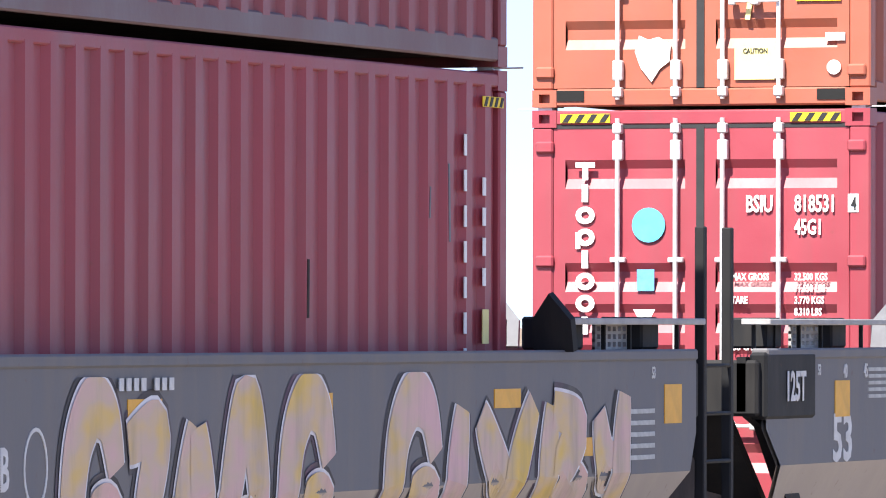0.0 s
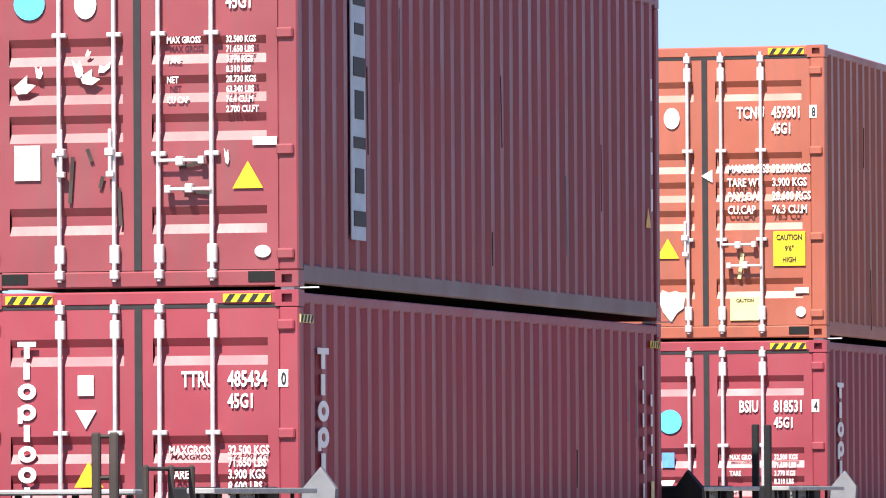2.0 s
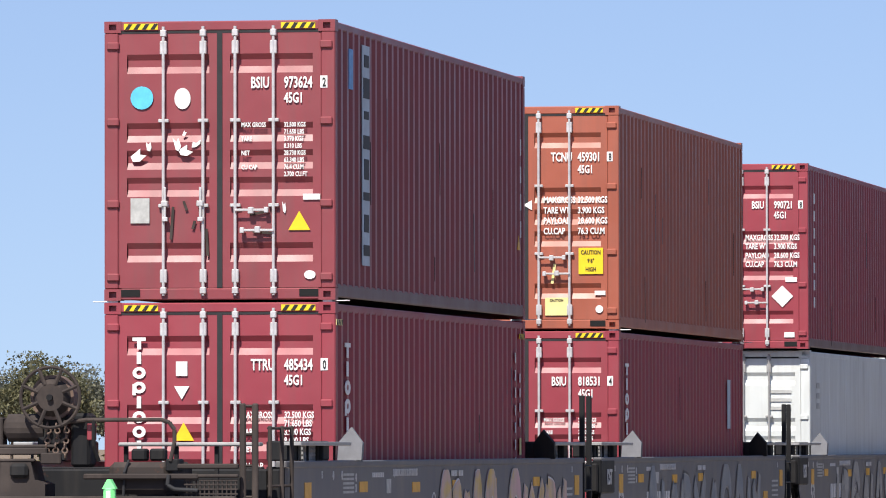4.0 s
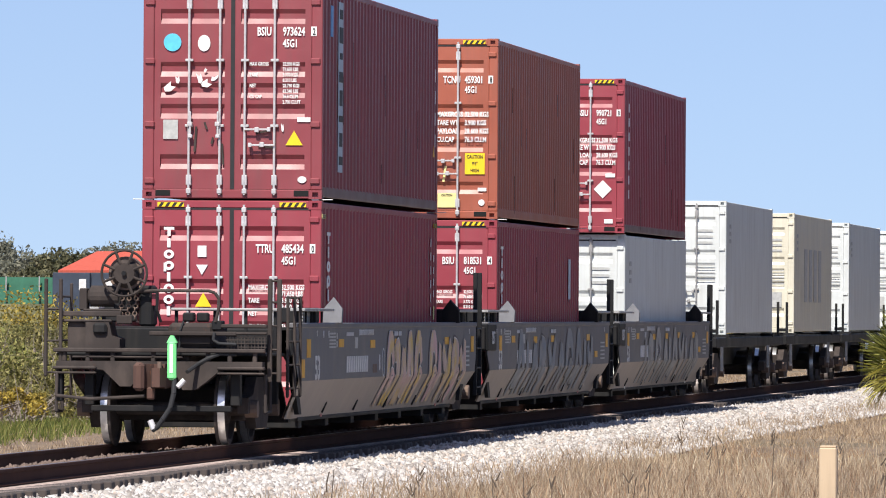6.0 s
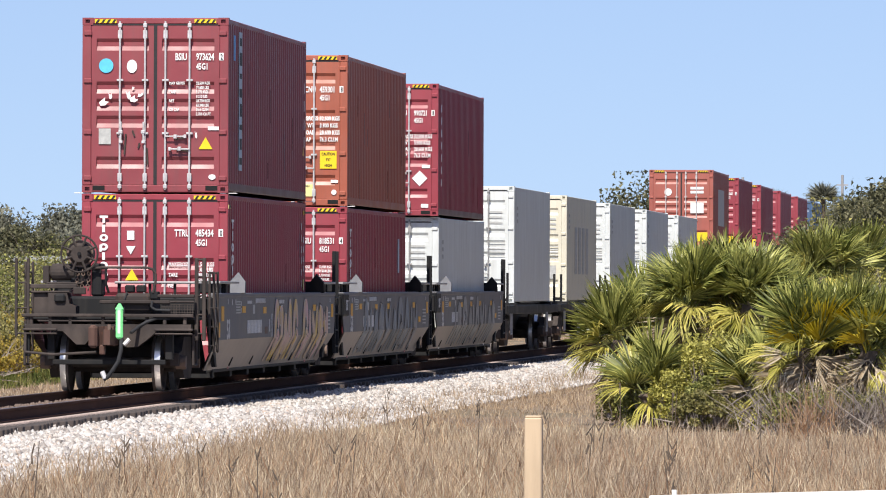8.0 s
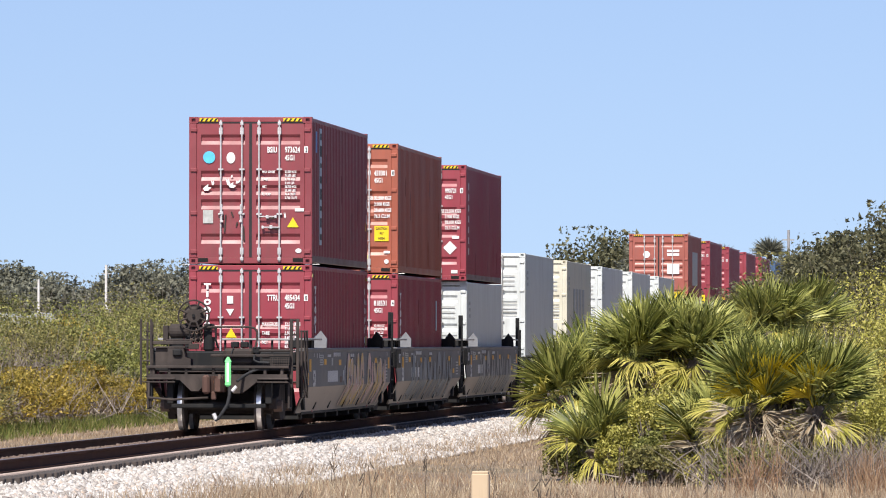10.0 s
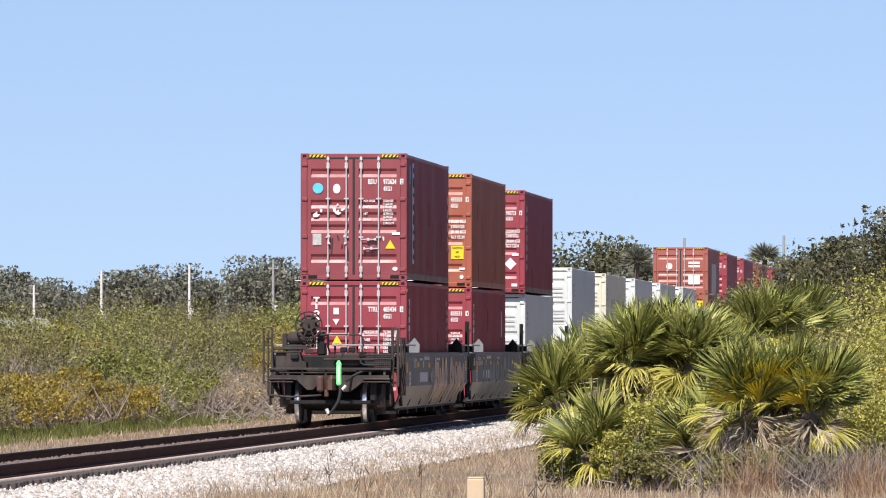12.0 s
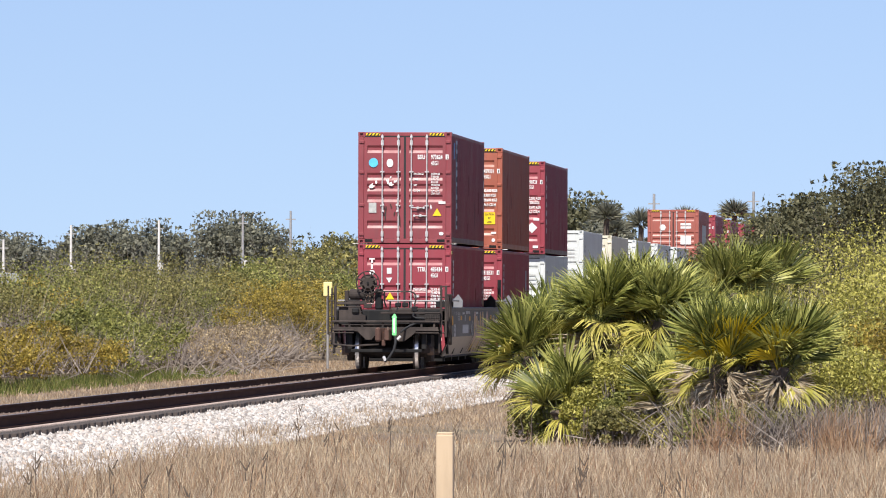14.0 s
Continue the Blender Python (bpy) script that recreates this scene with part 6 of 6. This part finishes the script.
grass("brown_grass", "brown dry weeds in the grass field", 8000, TRACK_X + 5.2, 2.0, 58, 92, 0.20, 0.5, M_SEDGE, 3, 0.007, 0.8, -9.5, 0.2)
grass("dry_grass", "short dry grass beyond the track", 60000, TRACK_X - 9.5, TRACK_X - 2.5, 85, 300, 0.04, 0.14, M_STRAW, 4, 0.012)
grass("green_grass", "green weeds at the foot of the scrub", 22000, TRACK_X - 9.5, TRACK_X - 6.5, 95, 215, 0.10, 0.38, M_TURF, 5, 0.012, 0.85)
grass("grass_fringe", "dry grass creeping onto the ballast edge", 9000, TRACK_X + 3.6, TRACK_X + 4.9, 66, 200, 0.08, 0.3, M_STRAW, 6, 0.008, 0.9)

gw = np.random.default_rng(12)
for k in range(46):
    az, d = gw.uniform(-8.2, -1.0), gw.uniform(62, 112)
    p = at_bearing(az, d)
    if p.x < TRACK_X + 4.6:
        continue
    ob = thing("weed_stalk", "dark dry weed stalk in the grass", "weed", pose(*p), group="weed stalks")
    s, h = Shape(), gw.uniform(0.45, 0.85)
    s.rod((0, 0, -0.05), (gw.uniform(-0.08, 0.08), 0, h), 0.007, 5, 0.004)
    for j in range(3):
        z = h * gw.uniform(0.5, 0.95)
        s.rod((0, 0, z), (gw.uniform(-0.06, 0.06), 0, z + 0.09), 0.009, 5, 0.005)
    part("stalk", s, M_BARK, ob)
for k, (az, d, r) in enumerate([(-2.16, 101, 0.35), (-1.1, 100, 0.4), (-2.05, 104, 0.3), (-1.3, 103, 0.3), (-0.95, 105, 0.4)]):
    n = 170
    p = at_bearing(az, d)
    b = gw.normal(size=(n, 3)) * np.array([r * 0.6, r * 0.6, 0])
    t = b + gw.normal(size=(n, 3)) * np.array([0.2, 0.2, 0.2]) + np.array([0, 0, 0.6])
    ob = tagged(part("sedge_tuft", soup("sedge_tuft", blades(b, t, np.full(n, 0.007), gw)), M_SEDGE, None, at=tuple(p)), "tuft of reddish dry sedge", "grass", group="sedge tufts")


def dead_branch(where, length, seed, label="pale dead branches lying under the scrub"):
    g = random.Random(seed)
    ob = thing("dead_branch", label, "branch", pose(where[0], where[1], GROUND), group="dead branches")
    for j in range(6):
        pts, p, d = [], Vector((g.uniform(-0.3, 0.3), g.uniform(-0.3, 0.3), 0.02)), Vector((g.uniform(-1, 1), g.uniform(-0.4, 0.4), g.uniform(0.25, 0.9))).normalized()
        for q in range(6):
            pts.append(p.copy())
            p = p + d * length / 6
            d = (d + Vector((g.uniform(-0.35, 0.35), g.uniform(-0.2, 0.2), g.uniform(-0.28, 0.12)))).normalized()
            p.z = max(p.z, 0.02)
        s = Shape()
        for a, (u, v) in enumerate(zip(pts, pts[1:])):
            s.rod(u, v, 0.022 - a * 0.003, 6, 0.019 - a * 0.003)
        part("branch", s, M_TWIG, ob)


for k, (az, d) in enumerate([(-1.45, 104.5), (-1.25, 105), (-1.65, 104), (-1.05, 106), (-2.3, 105), (-2.85, 107), (-1.85, 104)]):
    dead_branch(at_bearing(az, d), 1.1, 60 + k)
for k, (az, d) in enumerate([(-6.3, 205), (-6.15, 206), (-6.02, 206), (-6.4, 204), (-5.6, 222), (-5.75, 216), (-5.85, 214), (-6.7, 196)]):
    dead_branch(at_bearing(az, d), 1.25, 70 + k)

# ---------------------------------------------------------------- things by the track
M_POST = paint("pale_post_timber", (0.50, 0.38, 0.25), (0.30, 0.22, 0.15), 0.6, 0.9, (4, 4, 0.5), worn=0.3)
p = at_bearing(-4.267, 53.0)
post = thing("wooden_post", "pale weathered square wooden post in dry grass", "post", pose(p.x, p.y, 0))
part("shaft", Shape().box(-0.062, 0.062, -0.062, 0.062, GROUND - 0.2, 0.752, 0.008), M_POST, post)
part("cap", Shape().box(-0.058, 0.058, -0.058, 0.058, 0.752, 0.767, 0.004), M_POST, post, "chamfered weathered top")

p = at_bearing(-3.72, 190.0)
log = thing("old_tie", "dark discarded railway tie on the ballast's edge", "tie", pose(p.x, p.y, GROUND + 0.08, 0, 0, 12))
part("timber", Shape().box(-0.62, 0.62, -0.14, 0.14, -0.02, 0.26, 0.03), M_BLACK, log)
part("timber", Shape().box(-0.30, 0.72, -0.42, -0.16, -0.02, 0.20, 0.03), M_BARK, log)

p = at_bearing(-5.18, 232)
sign = thing("marker_post", "small yellow trackside marker on a post", "marker", pose(*p))
part("post", Shape().rod((0, 0, -0.1), (0, 0, 2.3), 0.04, 8), M_ALU, sign)
part("panel", Shape().box(-0.14, 0.14, -0.05, 0.05, 2.3, 2.75, 0.02), M_PALE, sign, "faded yellow panel")

rail_w = plain("white_painted_rail", (0.80, 0.79, 0.76), 0.5, 0, 0.06, 4)
p, q = at_bearing(-3.35, 40.0), at_bearing(-0.4, 39.0)
wr = thing("white_rail", "low white painted boundary rail in dry grass", "fence")
part("rail", Shape().hose([(p.x, p.y, 0.515), (q.x, q.y, 0.600)], 0.055, 10), rail_w, wr)
for f in (0.06, 0.5, 0.95):
    m = p.lerp(q, f)
    part("stub_post", Shape().box(m.x - 0.012, m.x + 0.012, m.y - 0.02, m.y + 0.02, GROUND - 0.1, 0.60 if f < 0.1 else 0.51), rail_w, wr)

# ---------------------------------------------------------------- the far distance
M_CONC = plain("pale_concrete", (0.62, 0.60, 0.57), 0.8, 0, 0.12, 2)
M_TILE = plain("red_roof_tiles", (0.48, 0.085, 0.05), 0.8, 0, 0.2, 3)
M_TAN = plain("tan_stucco", (0.66, 0.45, 0.26), 0.9, 0, 0.08, 2)
M_GREENNET = plain("green_fence_mesh", (0.035, 0.14, 0.085), 0.8, 0, 0.2, 1)
M_ORANGENET = plain("orange_barrier", (0.62, 0.16, 0.06), 0.8, 0, 0.15, 1)
M_GREYROOF = plain("grey_metal_roof", (0.36, 0.38, 0.39), 0.6, 0.2, 0.1, 0.5)
M_NAVY = plain("navy_painted_steel", (0.03, 0.04, 0.06), 0.6, 0, 0.2, 1)
mat, nt, b = shader("pond_water", 0.12)
b.inputs["Base Color"].default_value = (0.05, 0.10, 0.17, 1)
bump(nt, b, noise_of(nt, 0.9, 3), 0.3, 0.1)
M_WATER = mat

for k, (az, el, d, dark) in enumerate([(-7.169, 0.583, 800, 0), (-6.489, 0.625, 800, 0), (-5.84, 0.67, 790, 1), (-7.69, 0.47, 810, 0), (-5.47, 0.70, 820, 1), (-2.656, 0.84, 700, 1), (-1.886, 0.86, 700, 1), (-9.29, 0.51, 800, 0), (-3.55, 0.70, 720, 1), (-10.9, 0.30, 800, 0)]):
    p = at_bearing(az, d)
    h = math.tan(radians(el)) * d + EYE_Z - GROUND
    ob = thing("utility_pole", "distant grey utility pole" if dark else "distant pale concrete utility pole", "pole", pose(*p), group="utility poles")
    part("shaft", Shape().rod((0, 0, -0.2), (0, 0, h), 0.19, 8, 0.12), M_ALU if dark else M_CONC, ob)
    part("crossarm", Shape().box(-0.55, 0.55, -0.06, 0.06, h - 1.0, h - 0.88), M_ALU, ob)
    part("transformer", Shape().rod((0.3, 0, h * 0.5), (0.3, 0, h * 0.5 + 0.8), 0.2, 10), M_CONC, ob)
for az, el, d in ((-11.42, 1.266, 800), (-11.33, 0.95, 790)):
    p = at_bearing(az, d)
    h = math.tan(radians(el)) * d + EYE_Z - GROUND
    ob = thing("floodlight_mast", "tall distant sports floodlight mast", "mast", pose(*p), group="floodlight masts")
    part("shaft", Shape().rod((0, 0, -0.2), (0, 0, h), 0.22, 8, 0.12), M_ALU, ob)
    part("lamp_arm", Shape().box(-0.9, 0.9, -0.1, 0.1, h - 0.3, h - 0.1), M_ALU, ob)
    for x in (-0.75, -0.25, 0.25, 0.75):
        part("lamp_head", Shape().box(x - 0.2, x + 0.2, -0.25, 0.1, h - 0.1, h + 0.5, 0.05), M_CONC, ob)


def house(az, d, w, eave, ridge):
    p = at_bearing(az, d)
    ob = thing("house", "distant tan stucco house with red tiled roof", "house", pose(p.x, p.y, GROUND, 0, 0, -az + 25))
    part("wall", Shape().slab([(-w / 2, 0), (w / 2, 0), (w / 2, eave), (0, ridge - 0.25), (-w / 2, eave)], "y", -6, 10), M_TAN, ob)
    for sx in (-1, 1):
        part("roof", Shape().slab([(0, ridge), (0, ridge - 0.25), (sx * (w / 2 + 0.5), eave - 0.45), (sx * (w / 2 + 0.5), eave - 0.2)], "y", -6.5, 10.5), M_TILE, ob)
    for x in (-w / 4, w / 4):
        part("window", Shape().box(x - 0.5, x + 0.5, -6.05, -5.9, eave - 2.2, eave - 0.8), M_NAVY, ob)


house(-9.62, 790, 8.2, 6.6, 8.5)
house(-11.3, 850, 8.0, 4.0, 5.6)

p = at_bearing(-8.05, 600)
shed = thing("warehouse", "long low grey-roofed warehouse far behind the scrub", "building", pose(p.x, p.y, GROUND, 0, 0, 8))
part("wall", Shape().box(-6, 5, 0, 14, -0.2, 3.1), M_CONC, shed)
part("roof", Shape().slab([(-6.4, 3.1), (5.4, 3.1), (4.9, 4.35), (-5.9, 4.35)], "y", -0.4, 14.4), M_GREYROOF, shed)
for k in range(4):
    part("door", Shape().box(-5 + k * 2.6, -3.4 + k * 2.6, -0.06, 0.02, 0, 2.4), M_GREYROOF, shed)
for k, az in enumerate((-10.05, -9.85)):
    p = at_bearing(az, 470)
    ob = thing("storage_trailer", "dark storage trailer parked far away", "trailer", pose(p.x, p.y, GROUND), group="storage trailers")
    part("body", Shape().box(-1.2, 1.2, -4, 4, 1.0, 4.5, 0.04), M_NAVY, ob)
    part("panel", Shape().box(0.5, 0.95, -4.04, -3.98, 3.4, 4.1), M_CONC, ob)
    for sx in (-0.9, 0.9):
        part("wheel", Shape().rod((sx - 0.15, 2.5, 0.5), (sx + 0.15, 2.5, 0.5), 0.5, 12), M_SEAL, ob)
        part("support_leg", Shape().box(sx - 0.06, sx + 0.06, -3.0, -2.8, 0, 1.0), M_SEAL, ob)

mound = Shape()
p, q = at_bearing(-12.2, 640), at_bearing(-9.9, 640)
for k in range(12):
    a, b2 = p.lerp(q, k / 12), p.lerp(q, (k + 1) / 12)
    mound.add([(a.x, a.y - 10, GROUND), (b2.x, b2.y - 10, GROUND), (b2.x, b2.y - 3, 2.2), (a.x, a.y - 3, 2.2), (b2.x, b2.y + 8, 2.2), (a.x, a.y + 8, 2.2)], [(0, 1, 2, 3), (3, 2, 4, 5)])
tagged(part("embankment", mound, M_LEAF_DARK, None), "low dark green embankment beyond the pond", "embankment", kind="structure")
for k in range(9):
    a = p.lerp(q, (k + 0.5) / 9)
    ob = thing("green_fence", "green mesh construction fence panel on the embankment", "fence", pose(a.x, a.y - 2, 2.2), group="fence panels")
    part("mesh_panel", Shape().box(-2.2, 2.2, -0.03, 0.03, 1.0, 2.3), M_GREENNET, ob)
    part("barrier", Shape().box(-2.2, 2.2, -0.5, -0.3, 0.0, 1.15), M_ORANGENET if k < 4 else M_GREENNET, ob, "solid lower barrier")
    for x in (-2.15, 2.15):
        part("fence_post", Shape().box(x - 0.05, x + 0.05, -0.05, 0.05, -0.1, 2.4), M_ALU, ob)
pond = Shape()
c1, c2, c3, c4 = at_bearing(-15, 400), at_bearing(-10.1, 430), at_bearing(-10.1, 620), at_bearing(-15, 620)
pond.add([(v.x, v.y, GROUND + 0.03) for v in (c1, c2, c3, c4)] + [(v.x, v.y, GROUND - 0.5) for v in (c1, c2, c3, c4)], [(0, 1, 2, 3), (0, 1, 5, 4), (1, 2, 6, 5), (2, 3, 7, 6), (3, 0, 4, 7)])
tagged(part("pond", pond, M_WATER, None), "calm blue pond behind the scrub", "water", kind="structure")


# ---------------------------------------------------------------- what moves
def motions():
    """The whole train rolls away along the track; every wheelset turns with it."""
    times = [0.5 * k for k in range(29)]
    for ob, y, z in stack + cars:
        walk(ob, [(t, pose(TRACK_X, train_at(t) + y, z)) for t in times])
    for axle, y in axles:
        walk(axle, [(k / FPS, pose(0, y, WHEEL_R, -math.degrees((train_at(k / FPS) - train_at(0)) / WHEEL_R))) for k in range(14 * FPS + 1)])


motions()
